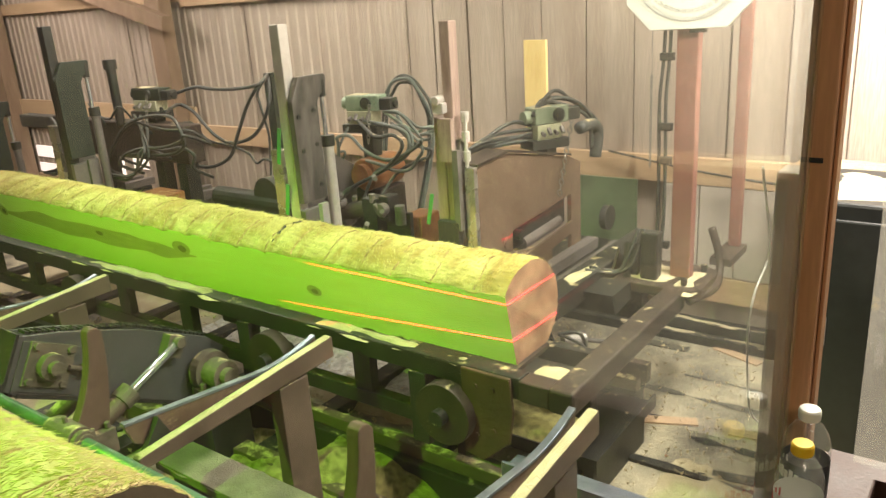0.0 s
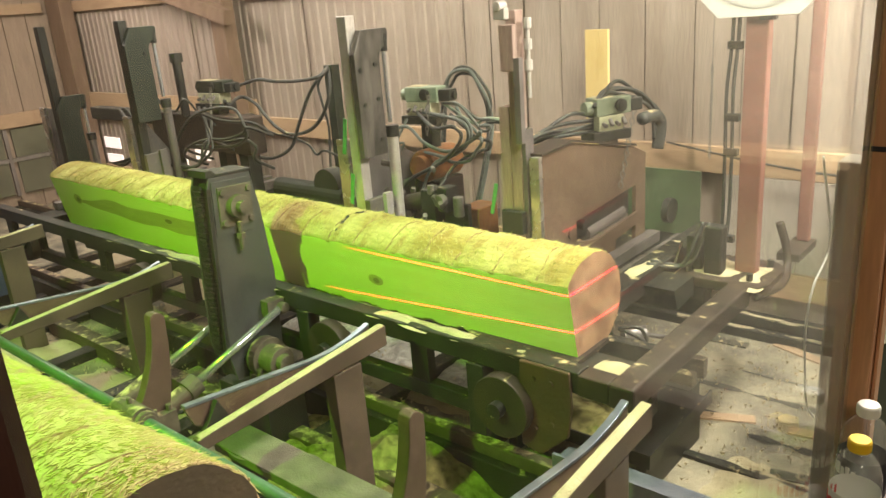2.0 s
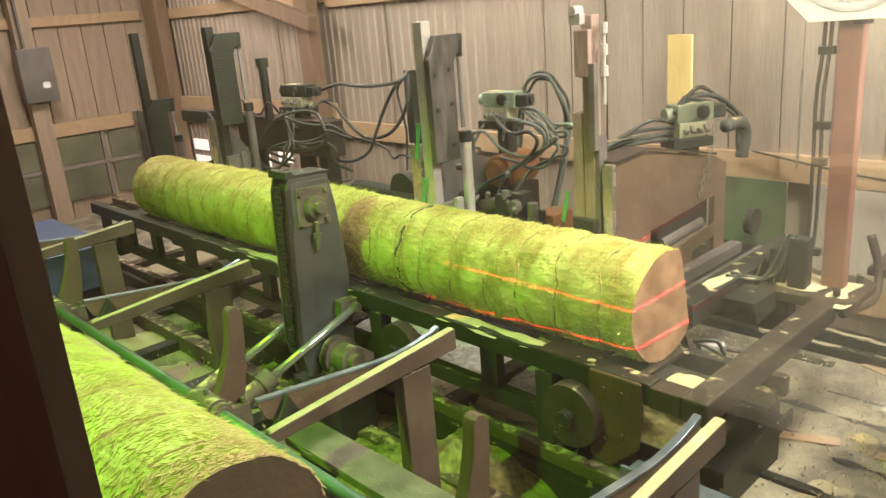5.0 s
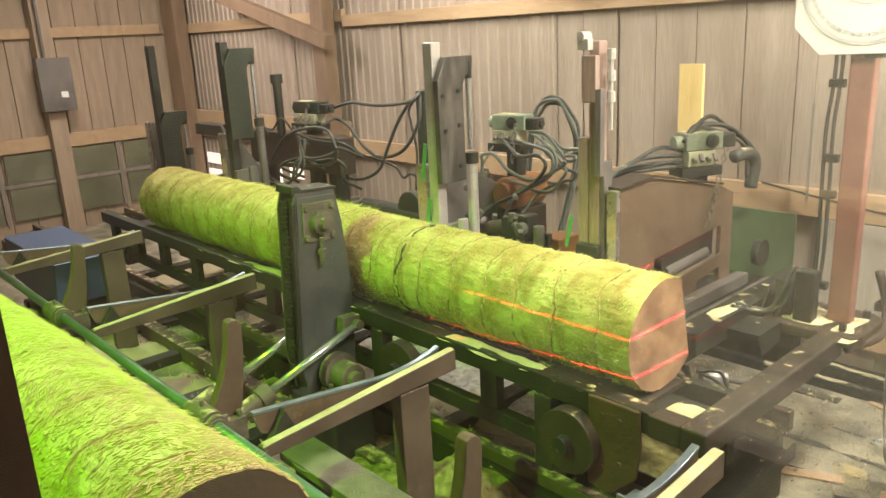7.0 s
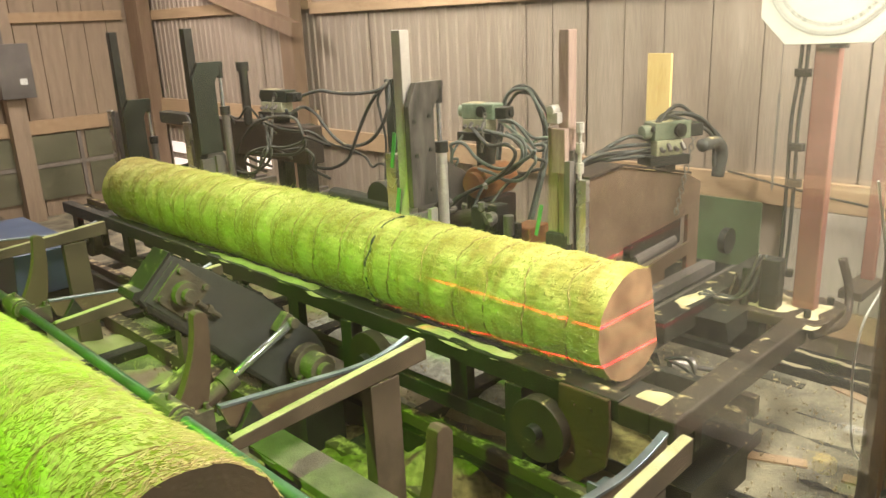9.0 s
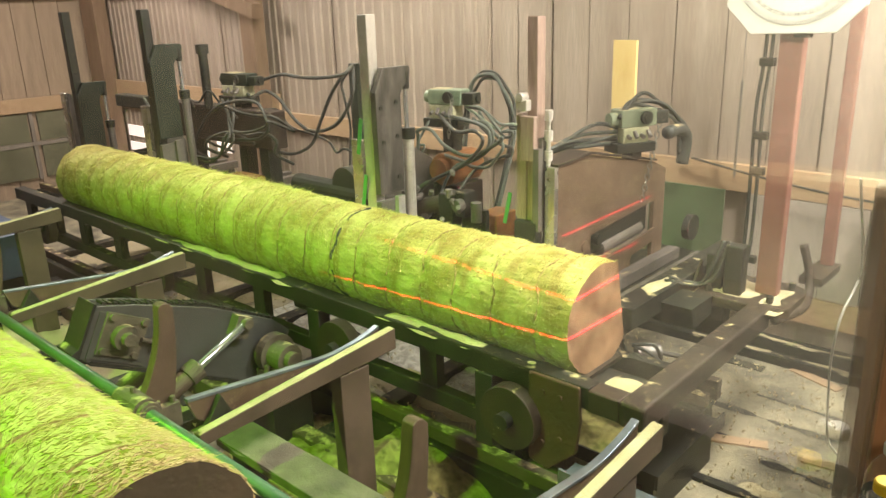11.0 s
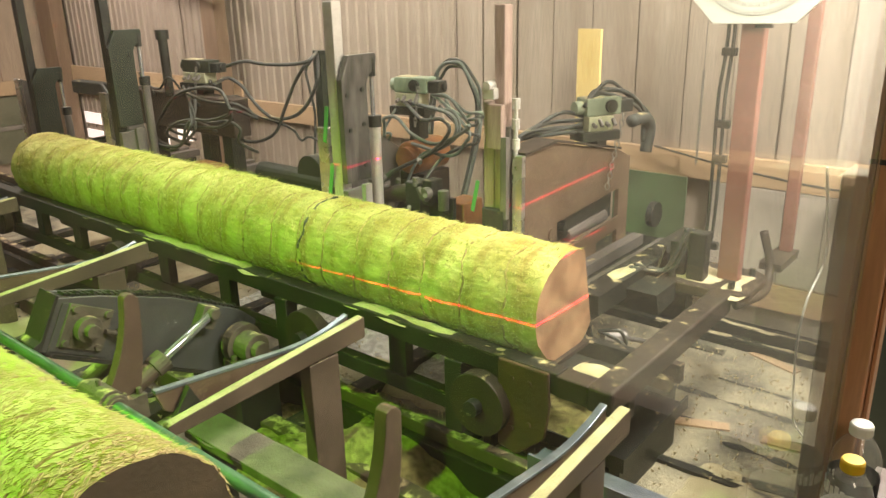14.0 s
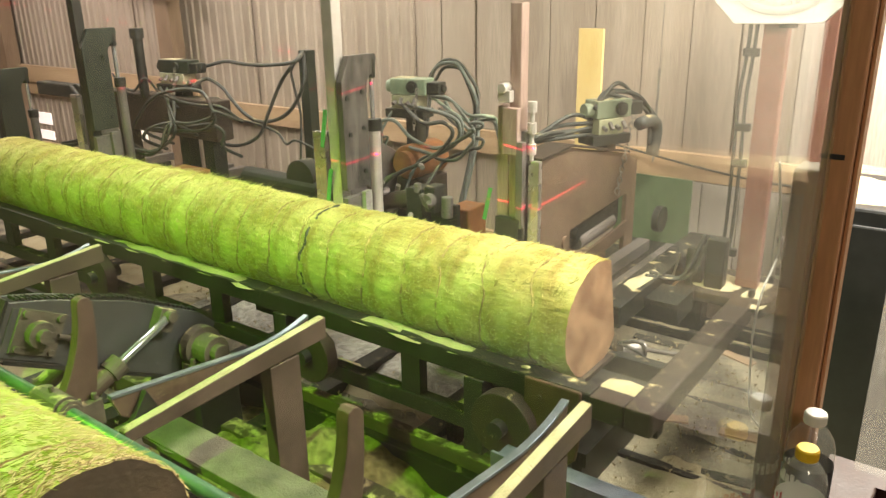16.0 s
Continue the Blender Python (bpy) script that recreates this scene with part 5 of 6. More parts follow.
    for zz in (1.52, 1.61, 1.70):
        rod(b, (-0.480, f + 0.02, zz), (-0.480, f + 0.02, zz + 0.045), 0.020, 10)
    part("slide_rod", b, M_BRIGHT, sl)
    part("slide_bar", boxm(-0.520, -0.488, f - 0.044, f - 0.014, 1.20, 1.578), M_KNEE, sl)
    part("dog_foot", boxm(-0.62, -0.50, f - 0.05, f - 0.012, 1.13, 1.24), M_STEEL, k, bevel=0.005)
    b = bmesh.new()
    box(b, -0.009, 0.009, -0.003, 0.003, -0.14, 0.02, pose(-0.66, f - 0.03, 1.34, 6, 14, 10))
    part("strap", b, M_STRAP, k, "bright green strap")
    knees.append((k, sl))
    # the other three knees
    for x, tx, top, move, edge in ((-1.745, -1.50, 1.895, True, 1.50), (-4.14, -3.80, 1.98, True, 1.53), (-5.58, -5.10, 1.66, False, 1.55)):
        k = knee_body("knee", car, x, f, edge, 0.75 if x > -3 else 0.30, "dark steel knee with a dog tower")
        t = tower(k, tx, f, top, M_TOWERPLATE if x > -3 else M_TOWER)
        pole_mat = M_BRIGHT if x > -3 else M_STEEL
        part("dog_pole", boxm(tx - 0.10, tx - 0.03, f - 0.07, f - 0.005, 0.79, 2.16 if x > -3 else 2.22), pole_mat, k, "tall steel dog pole", bevel=0.005)
        part("barrel", rodm((tx + 0.0, f + 0.165, 0.80), (tx + 0.0, f + 0.165, top - 0.37), 0.030, 16), M_BRIGHT if x > -3 else M_KNEE, k, "cylinder barrel")
        part("barrel_head", rodm((tx, f + 0.165, top - 0.39), (tx, f + 0.165, top - 0.33), 0.038, 16), M_STEEL, k)
        part("guide_bar", boxm(tx + 0.022, tx + 0.05, f + 0.02, f + 0.07, 0.79, top - 0.68), M_BRIGHT if x > -3 else M_KNEE, k)
        part("lower_guide", boxm(tx - 0.02, tx + 0.02, f - 0.08, f + 0.10, 0.79, top - 0.70), M_KNEE, k, bevel=0.003)
        part("knee_base", boxm(min(x, tx) - 0.06, max(x, tx) + 0.06, f - 0.02, f + 0.5, 0.768, 0.79), M_STEEL, k)
        if x > -3:
            for px, pz, ll in ((tx - 0.115, 1.54, 0.20), (tx - 0.10, 1.25, 0.18)):
                part("strap", boxm(-0.011, 0.011, -0.003, 0.003, -ll / 2, ll / 2, m=pose(px, f - 0.085, pz, 5, 13, 10)), M_STRAP, k, "green strap")
        knees.append((k, t if move else None))
    # hydraulics behind the knees
    valve_block(car, -1.62, 0.957, 1.58, 0.26, "olive hydraulic valve block with hoses", 8, M_MINT)
    valve_block(car, -0.50, 1.14, 1.52, 0.24, "olive hydraulic valve block on the end knee", 62)
    valve_block(car, -3.72, 0.9, 1.60, 0.34, "dark olive hydraulic valve block", 5, M_TOWER)
    part("valve_stand", boxm(-1.66, -1.58, 0.92, 1.0, 0.79, 1.494), M_STEEL, car)
    part("valve_stand", boxm(-0.53, -0.47, 1.06, 1.16, 1.39, 1.434), M_STEEL, car)
    part("valve_stand", boxm(-3.78, -3.68, 0.86, 0.95, 0.79, 1.514), M_STEEL, car)
    part("boom", boxm(-4.6, -3.26, 0.80, 0.95, 1.20, 1.48), M_RUST, car, "dark transverse boom", bevel=0.01)
    part("boom_arm", boxm(-5.7, -4.61, 0.82, 0.93, 1.37, 1.48), M_STEEL, car, bevel=0.01)
    part("boom_post", boxm(-4.5, -4.38, 0.82, 0.93, 0.79, 1.198), M_STEEL, car)
    part("boom_post", boxm(-3.45, -3.34, 0.82, 0.93, 0.79, 1.198), M_STEEL, car)
    part("stub_cylinder", rodm((-4.05, 0.80, 1.46), (-4.05, 0.80, 1.88), 0.035, 14), M_STEEL, car)
    part("stub_cap", rodm((-4.05, 0.80, 1.88), (-4.05, 0.80, 1.95), 0.05, 14), M_STEEL, car)
    mo = part("drive_motor", rodm((-1.60, 0.84, 1.25), (-1.60, 1.12, 1.25), 0.10, 24), M_ORANGE, car, "orange painted drive motor", bevel=0.01)
    part("motor_end", rodm((-1.60, 0.80, 1.25), (-1.60, 0.84, 1.25), 0.07, 20), M_ORANGE, mo)
    part("motor_stand", boxm(-1.70, -1.50, 0.86, 1.10, 0.79, 1.16), M_RUST, car, bevel=0.01)
    pu = part("pump", rodm((-1.58, 0.58, 1.08), (-1.38, 0.60, 1.13), 0.048, 18), M_RUST, car, "brown hydraulic pump", bevel=0.004)
    part("pump_end", rodm((-1.595, 0.578, 1.076), (-1.581, 0.58, 1.08), 0.046, 18), M_PINKSTEEL, pu, "pale round end cap")
    b = boxm(-1.375, -1.27, 0.55, 0.67, 0.95, 1.20)
    box(b, -1.26, -1.19, 0.56, 0.66, 1.08, 1.22)
    part("pump_housing", b, M_STEEL, pu, bevel=0.008)
    b = rodm((-1.30, 0.56, 1.18), (-1.30, 0.56, 1.23), 0.02, 12)
    rod(b, (-1.20, 0.545, 1.16), (-1.20, 0.50, 1.16), 0.035, 14)
    rod(b, (-1.14, 0.60, 1.06), (-1.14, 0.60, 1.17), 0.030, 14)
    part("pump_fittings", b, M_KNEE, pu, "pale brass-grey fittings", bevel=0.003)
    b = bmesh.new()
    rnd = random.Random(8)
    for _ in range(14):
        p = Vector((rnd.uniform(-1.62, -1.15), rnd.uniform(0.50, 0.62), rnd.uniform(1.0, 1.34)))
        rod(b, p, p + Vector((rnd.uniform(-0.05, 0.05), rnd.uniform(-0.06, 0.0), rnd.uniform(-0.02, 0.06))), rnd.uniform(0.012, 0.024), 8)
    part("pipe_fittings", b, M_KNEE, car, "steel pipe fittings")["kind"] = "stuff"
    part("pump_plate", boxm(-1.66, -1.10, 0.63, 0.66, 0.79, 1.12), M_STEEL, car)
    part("tank", boxm(-1.22, -1.08, 0.70, 0.88, 0.79, 1.08), M_ORANGE, car, "rust-orange hydraulic tank", bevel=0.01)
    part("far_motor", boxm(-3.6, -3.3, 0.5, 0.75, 0.79, 1.02), M_ORANGE, car, "dusty orange gear case", bevel=0.01)
    part("far_cylinder", rodm((-3.2, 0.45, 0.98), (-2.25, 0.45, 0.98), 0.05, 14), M_RUST, car)
    part("far_cylinder", rodm((-2.9, 0.75, 1.02), (-2.2, 0.75, 1.02), 0.07, 16), M_STEEL, car)
    part("far_pulley", rodm((-2.35, 0.70, 1.08), (-2.35, 0.80, 1.08), 0.12, 22), M_STEEL, car)
    part("cable_guide", boxm(-2.45, -1.0, 0.50, 0.56, 0.86, 0.93), M_STEEL, car)
    part("cable_wheel", rodm((-0.40, 1.62, 0.92), (-0.36, 1.62, 0.92), 0.075, 20), M_STEEL, car)
    # hoses round the valve blocks
    rnd = random.Random(21)
    hose(car, [(-3.56, 0.85, 1.58), (-3.94, 1.1, 1.6), (-3.52, 1.1, 1.72), (-3.26, 1.1, 1.7), (-3.02, 1.1, 1.71), (-2.75, 1.1, 1.75), (-2.86, 1.29, 1.79)], 0.016, M_RUBBER, 0.010)
    hose(car, [(-2.86, 1.29, 1.79), (-2.78, 1.1, 1.72), (-2.91, 1.1, 1.59), (-3.05, 1.1, 1.37), (-3.18, 1.1, 1.21), (-3.41, 1.1, 1.12), (-3.65, 1.1, 1.12), (-3.79, 1.1, 1.17), (-3.45, 0.9, 1.4), (-3.5, 0.87, 1.3)], 0.016, M_RUBBER, 0.010)
    hose(car, [(-3.54, 0.86, 1.56), (-3.78, 1.15, 1.57), (-3.62, 1.15, 1.53), (-3.51, 1.15, 1.44), (-3.38, 1.15, 1.34), (-3.21, 1.15, 1.3), (-2.98, 1.15, 1.34), (-2.82, 1.15, 1.46), (-2.73, 1.15, 1.63), (-2.86, 1.29, 1.79)], 0.017, M_RUBBER, 0.010)
    hose(car, [(-3.5, 0.86, 1.45), (-3.74, 1.2, 1.42), (-3.56, 1.2, 1.3), (-3.33, 1.2, 1.27), (-3.1, 1.2, 1.22), (-2.99, 1.2, 1.15), (-2.87, 1.2, 1.18), (-2.6, 1.2, 1.05), (-2.6, 1.0, 0.8)], 0.012, M_RUBBER, 0.010)
    hose(car, [(-2.86, 1.29, 1.79), (-2.95, 1.25, 1.68), (-2.93, 1.25, 1.56), (-2.9, 1.25, 1.39), (-2.9, 1.25, 1.25), (-2.9, 1.2, 0.8)], 0.012, M_RUBBER, 0.010)
    hose(car, [(-4.04, 0.8, 1.0299999999999998), (-4.04, 0.62, 1.15), (-3.92, 0.62, 1.33), (-3.69, 0.62, 1.49), (-3.39, 0.62, 1.58), (-3.14, 0.62, 1.57), (-3.02, 0.62, 1.49), (-3.02, 0.62, 1.39), (-3.19, 0.62, 1.31), (-3.46, 0.62, 1.29), (-3.74, 0.62, 1.28), (-3.86, 0.62, 1.19), (-3.86, 0.8, 1.0899999999999999)], 0.015, M_RUBBER, 0.010)
    hose(car, [(-3.66, 0.8, 1.4100000000000001), (-3.66, 0.66, 1.53), (-3.42, 0.66, 1.49), (-3.22, 0.66, 1.47), (-2.99, 0.66, 1.48), (-2.99, 0.8, 1.38)], 0.013, M_RUBBER, 0.010)
    hose(car, [(-4.27, 0.83, 1.4), (-4.27, 0.7, 1.63), (-4.2, 0.7, 1.55), (-4.02, 0.7, 1.52), (-3.85, 0.7, 1.61), (-3.86, 0.83, 1.44)], 0.011, M_RUBBER, 0.010)
    hose(car, [(-3.77, 0.8, 1.1400000000000001), (-3.77, 0.6, 1.26), (-3.55, 0.6, 1.33), (-3.25, 0.6, 1.37), (-3.04, 0.6, 1.42), (-2.97, 0.6, 1.47), (-2.97, 0.8, 1.3699999999999999)], 0.013, M_RUBBER, 0.010)
    hose(car, [(-3.47, 0.8, 1.23), (-3.47, 0.64, 1.35), (-3.32, 0.64, 1.33), (-3.11, 0.64, 1.36), (-2.97, 0.64, 1.32), (-3.01, 0.64, 1.23), (-3.01, 0.8, 1.13)], 0.014, M_RUBBER, 0.010)
    hose(car, [(-1.8, 0.8, 1.1), (-1.72, 0.76, 1.42), (-1.69, 0.74, 1.48), (-1.6, 0.74, 1.5), (-1.47, 0.74, 1.43), (-1.35, 0.74, 1.38), (-1.22, 0.74, 1.42), (-1.09, 0.74, 1.49), (-1.07, 0.74, 1.51), (-1.25, 0.9, 1.45), (-1.4, 0.95, 1.6)], 0.013, M_HOSE, 0.010)
    hose(car, [(-1.67, 0.9, 1.57), (-1.38, 0.72, 1.52), (-1.24, 0.72, 1.53), (-1.18, 0.72, 1.48), (-1.25, 0.72, 1.39), (-1.39, 0.72, 1.31), (-1.57, 0.72, 1.21), (-1.7, 0.72, 1.1), (-1.73, 0.64, 0.98)], 0.014, M_RUBBER, 0.010)
    hose(car, [(-1.64, 0.9, 1.57), (-1.24, 0.76, 1.56), (-1.17, 0.76, 1.5), (-1.21, 0.76, 1.42), (-1.38, 0.76, 1.32), (-1.57, 0.76, 1.22), (-1.7, 0.76, 1.14), (-1.73, 0.64, 0.98)], 0.013, M_HOSE, 0.010)
    hose(car, [(-1.62, 0.9, 1.57), (-1.36, 0.8, 1.57), (-1.24, 0.8, 1.57), (-1.18, 0.8, 1.52), (-1.19, 0.8, 1.44), (-1.31, 0.8, 1.35), (-1.49, 0.8, 1.26), (-1.52, 0.64, 0.98)], 0.012, M_HOSE, 0.010)
    hose(car, [(-1.5, 0.95, 1.62), (-1.31, 0.86, 1.64), (-1.22, 0.86, 1.54), (-1.16, 0.86, 1.49), (-1.09, 0.86, 1.49), (-1.1, 0.86, 1.52), (-1.16, 0.86, 1.52), (-1.1, 1.0, 1.5), (-1.05, 1.0, 1.2), (-1.05, 0.9, 0.82)], 0.011, M_HOSE, 0.010)
    hose(car, [(-1.5, 0.95, 1.62), (-1.32, 0.9, 1.62), (-1.21, 0.9, 1.56), (-1.1, 0.9, 1.55), (-1.1, 1.0, 1.5), (-1.05, 1.0, 1.2), (-1.05, 0.9, 0.82)], 0.01, M_HOSE, 0.010)
    hose(car, [(-1.5, 0.95, 1.62), (-1.25, 0.9, 1.53), (-1.17, 0.9, 1.55), (-1.1, 0.9, 1.54), (-1.1, 1.0, 1.5), (-1.05, 1.0, 1.2), (-1.05, 0.9, 0.82)], 0.012, M_MINT, 0.010)
    hose(car, [(-1.42, 0.92, 1.56), (-1.17, 0.84, 1.46), (-1.08, 0.84, 1.44), (-1.09, 0.84, 1.38), (-1.16, 0.84, 1.37), (-1.32, 0.8, 1.3), (-1.34, 0.64, 1.15)], 0.012, M_RUBBER, 0.010)
    hose(car, [(-1.4, 0.93, 1.58), (-1.12, 0.8, 1.47), (-1.15, 0.8, 1.38), (-1.23, 0.8, 1.31), (-1.33, 0.8, 1.3), (-1.41, 0.8, 1.34), (-1.62, 0.86, 1.34)], 0.012, M_HOSE, 0.010)
    hose(car, [(-1.72, 0.9, 1.56), (-1.75, 0.8, 1.41), (-1.69, 0.8, 1.4), (-1.73, 0.8, 1.32), (-1.75, 0.8, 1.25), (-1.75, 0.66, 1.0)], 0.01, M_HOSE, 0.010)
    hose(car, [(-1.83, 1.3, 1.3), (-1.81, 1.35, 1.59), (-1.79, 1.35, 1.7), (-1.71, 1.35, 1.76), (-1.61, 1.35, 1.76), (-1.53, 1.35, 1.68), (-1.48, 1.35, 1.57), (-1.45, 1.35, 1.44), (-1.42, 1.25, 1.25), (-1.43, 1.08, 0.8)], 0.015, M_HOSE, 0.010)
    hose(car, [(-1.81, 1.3, 1.3), (-1.79, 1.35, 1.59), (-1.76, 1.35, 1.68), (-1.69, 1.35, 1.74), (-1.59, 1.35, 1.73), (-1.53, 1.35, 1.66), (-1.49, 1.35, 1.54), (-1.47, 1.35, 1.43), (-1.44, 1.25, 1.25), (-1.45, 1.08, 0.8)], 0.013, M_RUBBER, 0.010)
    hose(car, [(-1.86, 1.3, 1.3), (-1.84, 1.37, 1.61), (-1.79, 1.37, 1.72), (-1.71, 1.37, 1.78), (-1.6, 1.37, 1.77), (-1.52, 1.37, 1.69), (-1.47, 1.37, 1.56), (-1.44, 1.25, 1.25), (-1.45, 1.08, 0.8)], 0.012, M_RUBBER, 0.010)
    for i in range(5):
        hose(car, [(-0.55, 1.05, 1.56 - 0.02 * i), (-0.62, 0.9, 1.57 - 0.02 * i), (-0.68, 0.72 - 0.02 * i, 1.50), (-0.72, 0.55, 1.42 - 0.01 * i), (-0.80, 0.60, 1.18)], 0.013)
    for i in range(4):
        hose(car, [(-0.52, 1.0, 1.62), (-0.50, 1.12 + 0.02 * i, 1.68 + 0.012 * i), (-0.46, 1.32 + 0.02 * i, 1.64), (-0.44, 1.50 + 0.015 * i, 1.50), (-0.44, 1.53, 1.36)], 0.013)
    part("hose_bundle", tubem([(-0.43, 1.36, 1.50), (-0.42, 1.50, 1.50), (-0.42, 1.57, 1.44), (-0.43, 1.56, 1.30)], 0.035, 10), M_RUBBER, car, "taped black hose bundle", smooth=True)
    for i in range(3):
        hose(car, [(-3.85 + 0.08 * i, 0.80, 1.54), (-3.6 + 0.06 * i, 0.66, 1.48 - 0.03 * i), (-3.45, 0.58, 1.34), (-3.6, 0.54, 1.20 - 0.03 * i), (-3.95, 0.52, 1.14)], 0.013, None, 0.05)
    part("hose_stand", boxm(-2.90, -2.82, 1.28, 1.36, 0.79, 1.80), M_TOWER, car)
    part("hose_stand_foot", boxm(-2.92, -2.80, 1.05, 1.38, 0.72, 0.79), M_STEEL, car)
    for i in range(4):
        hose(car, [(-4.9, 0.7, 1.50), (-4.6, 0.6, 1.52 - 0.03 * i), (-4.45, 0.6, 1.3 - 0.03 * i), (-4.7, 0.6, 1.1), (-5.0, 0.6, 1.05)], 0.014)
    part("chain", chain_links(bmesh.new(), (-0.415, 1.256, 1.62), 17, 0.034, -0.0105), M_CHAIN, car, "hanging steel chain")
    part("chain", chain_links(bmesh.new(), (-1.52, 0.85, 1.66), 10), M_CHAIN, car)
    part("chain", chain_links(bmesh.new(), (-3.62, 0.78, 1.68), 14), M_CHAIN, car)
    return car, knees


def build_track():
    for y, yf in ((-0.08, -0.08), (1.02, 0.62)):
        e = empty("track_rail", label="dusty steel carriage track rail along the floor", category="rail", group="carriage rails", kind="structure")
        part("sleeper_beam", boxm(-8.5, 0.05, y - 0.07, y + 0.07, 0.0, 0.16), M_STEEL, e, bevel=0.005)
        part("rail_head", boxm(-8.5, 0.05, y - 0.03, y + 0.03, 0.162, 0.23), M_RAMP, e, bevel=0.006)
        part("flush_rail", boxm(0.06, 6.0, yf - 0.02, yf + 0.02, 0.0, 0.022), M_STEEL, e, bevel=0.003)
    for y, w in ((-0.42, 0.05), (1.42, 0.03)):
        tagged(part("floor_beam", boxm(-8.5, -0.05, y - w, y + w, 0.0, 0.12), M_RAMP, bevel=0.005), "long dusty floor beam beside the track", "beam", kind="structure")
    x = -6.0
    random.seed(9)
    while x < -0.2:
        tagged(part("cross_tie", boxm(x, x + 0.12, -0.9, 1.3, 0.0, 0.05 + random.uniform(0, 0.02)), M_STEEL, bevel=0.005), "dark cross tie under the track", "tie", group="track ties", kind="structure")
        x += 0.75


def build_floor_stuff():
    for i, (x0, x1, y0, y1, z, h) in enumerate(((-1.85, -0.25, -0.80, 0.16, 0.0, 0.20), (-3.6, -2.1, -1.25, -0.45, 0.0, 0.09), (-5.4, -3.6, -1.2, -0.3, 0.0, 0.09), (-0.45, 0.4, -1.1, -0.15, 0.0, 0.12), (-2.6, -0.2, 0.26, 0.58, 0.0, 0.10), (0.25, 1.18, -0.45, 0.85, 0.0, 0.075), (-6.5, -2.8, 0.15, 1.4, 0.0, 0.06))):
        tagged(mound("sawdust_heap", x0, x1, y0, y1, z, h, M_MULCH if y1 < 0.2 and -2 < x0 < x1 < 0 else M_SAWDUST, None, 3.1 * i + 1, 0.025), "loose pale sawdust heaped on the floor", "sawdust")
    tagged(mound("gravel_bed", -3.2, -0.7, 0.55, 1.30, 0.02, 0.07, M_GRAVEL, None, 2.2, 0.03), "pale grey gravel between the track rails", "gravel")
    tagged(part("deck_plate", boxm(-1.04, 0.05, -1.15, -0.985, 0.56, 0.60), M_DECK, bevel=0.004), "dusty flat deck plate between the arms", "plate", kind="structure")
    tagged(part("deck_plate_leg", boxm(-0.98, -0.90, -1.12, -1.03, 0.0, 0.558), M_STEEL), "deck plate leg", "leg", kind="structure")
    tagged(part("deck_plate_leg", boxm(-0.2, -0.1, -1.12, -1.03, 0.0, 0.558), M_STEEL), "deck plate leg", "leg", kind="structure")
    tagged(mound("sawdust_layer", -1.03, 0.04, -1.145, -0.99, 0.604, 0.012, M_DECK, None, 6.6, 0.02), "loose sawdust lying on the deck plate", "sawdust")
    e = empty("deck_shaft", label="long green painted shaft beside the waiting log", category="shaft")
    part("shaft", rodm((-4.4, -1.41, 0.83), (0.9, -1.41, 0.83), 0.023, 20), M_GREENPIPE, e, smooth=True)
    for x in (-3.0, -1.25, 0.3):
        part("shaft_leg", boxm(x - 0.03, x + 0.03, -1.44, -1.38, 0.0, 0.803), M_STEEL, e)
    e = empty("log_cradle", label="dark steel cradle under the waiting log", category="cradle")
    for x in (-3.4, -1.9, -0.45):
        part("cradle_beam", boxm(x - 0.06, x + 0.06, -2.3, -1.6, 0.66, 0.772), M_STEEL, e)
        part("cradle_leg", boxm(x - 0.05, x + 0.05, -2.1, -1.8, 0.0, 0.658), M_STEEL, e)
    # No such pan is known; it is added to darken the floor here.
    d = empty("added_dark_pan", label="dark oily steel pan under the carriage end", category="pan")
    part("pan", boxm(-0.62, 0.20, 0.16, 0.84, 0.20, 0.225), M_STEEL, d, bevel=0.004)
    part("rim", boxm(-0.62, 0.20, 0.15, 0.159, 0.20, 0.27), M_STEEL, d)
    part("rim", boxm(0.201, 0.212, 0.15, 0.84, 0.20, 0.27), M_STEEL, d)
    for lx in (-0.58, 0.12):
        part("leg", boxm(lx, lx + 0.05, 0.2, 0.8, 0.0, 0.199), M_STEEL, d)
    tagged(mound("sawdust_heap", -0.60, 0.02, 0.18, 0.55, 0.232, 0.05, M_MULCH, None, 1.9, 0.025), "damp mulch lying in the pan", "sawdust")
    r = empty("side_channel", label="pale blue worn steel channel on the floor side", category="channel")
    part("web", prismm([(0.15, 0.56), (0.72, 0.56), (0.72, 0.60), (0.15, 0.60)], "y", -0.50, -0.40), M_BLADE, r, bevel=0.004)
    part("flange", boxm(0.15, 0.72, -0.515, -0.502, 0.56, 0.63), M_BLADE, r)
    part("leg", boxm(0.60, 0.68, -0.49, -0.42, 0.0, 0.558), M_STEEL, r)
    part("leg", boxm(0.18, 0.26, -0.49, -0.42, 0.0, 0.558), M_STEEL, r)
    b = empty("blue_bin", label="dark blue bin at the far end of the carriage", category="bin")
    part("bin_body", prismm([(-5.9, 0.30), (-4.7, 0.30), (-4.6, 0.66), (-6.0, 0.66)], "y", -0.95, -0.45), M_BLUE, b, bevel=0.01)
    part("bin_legs", boxm(-5.8, -4.8, -0.9, -0.5, 0.0, 0.298), M_STEEL, b)
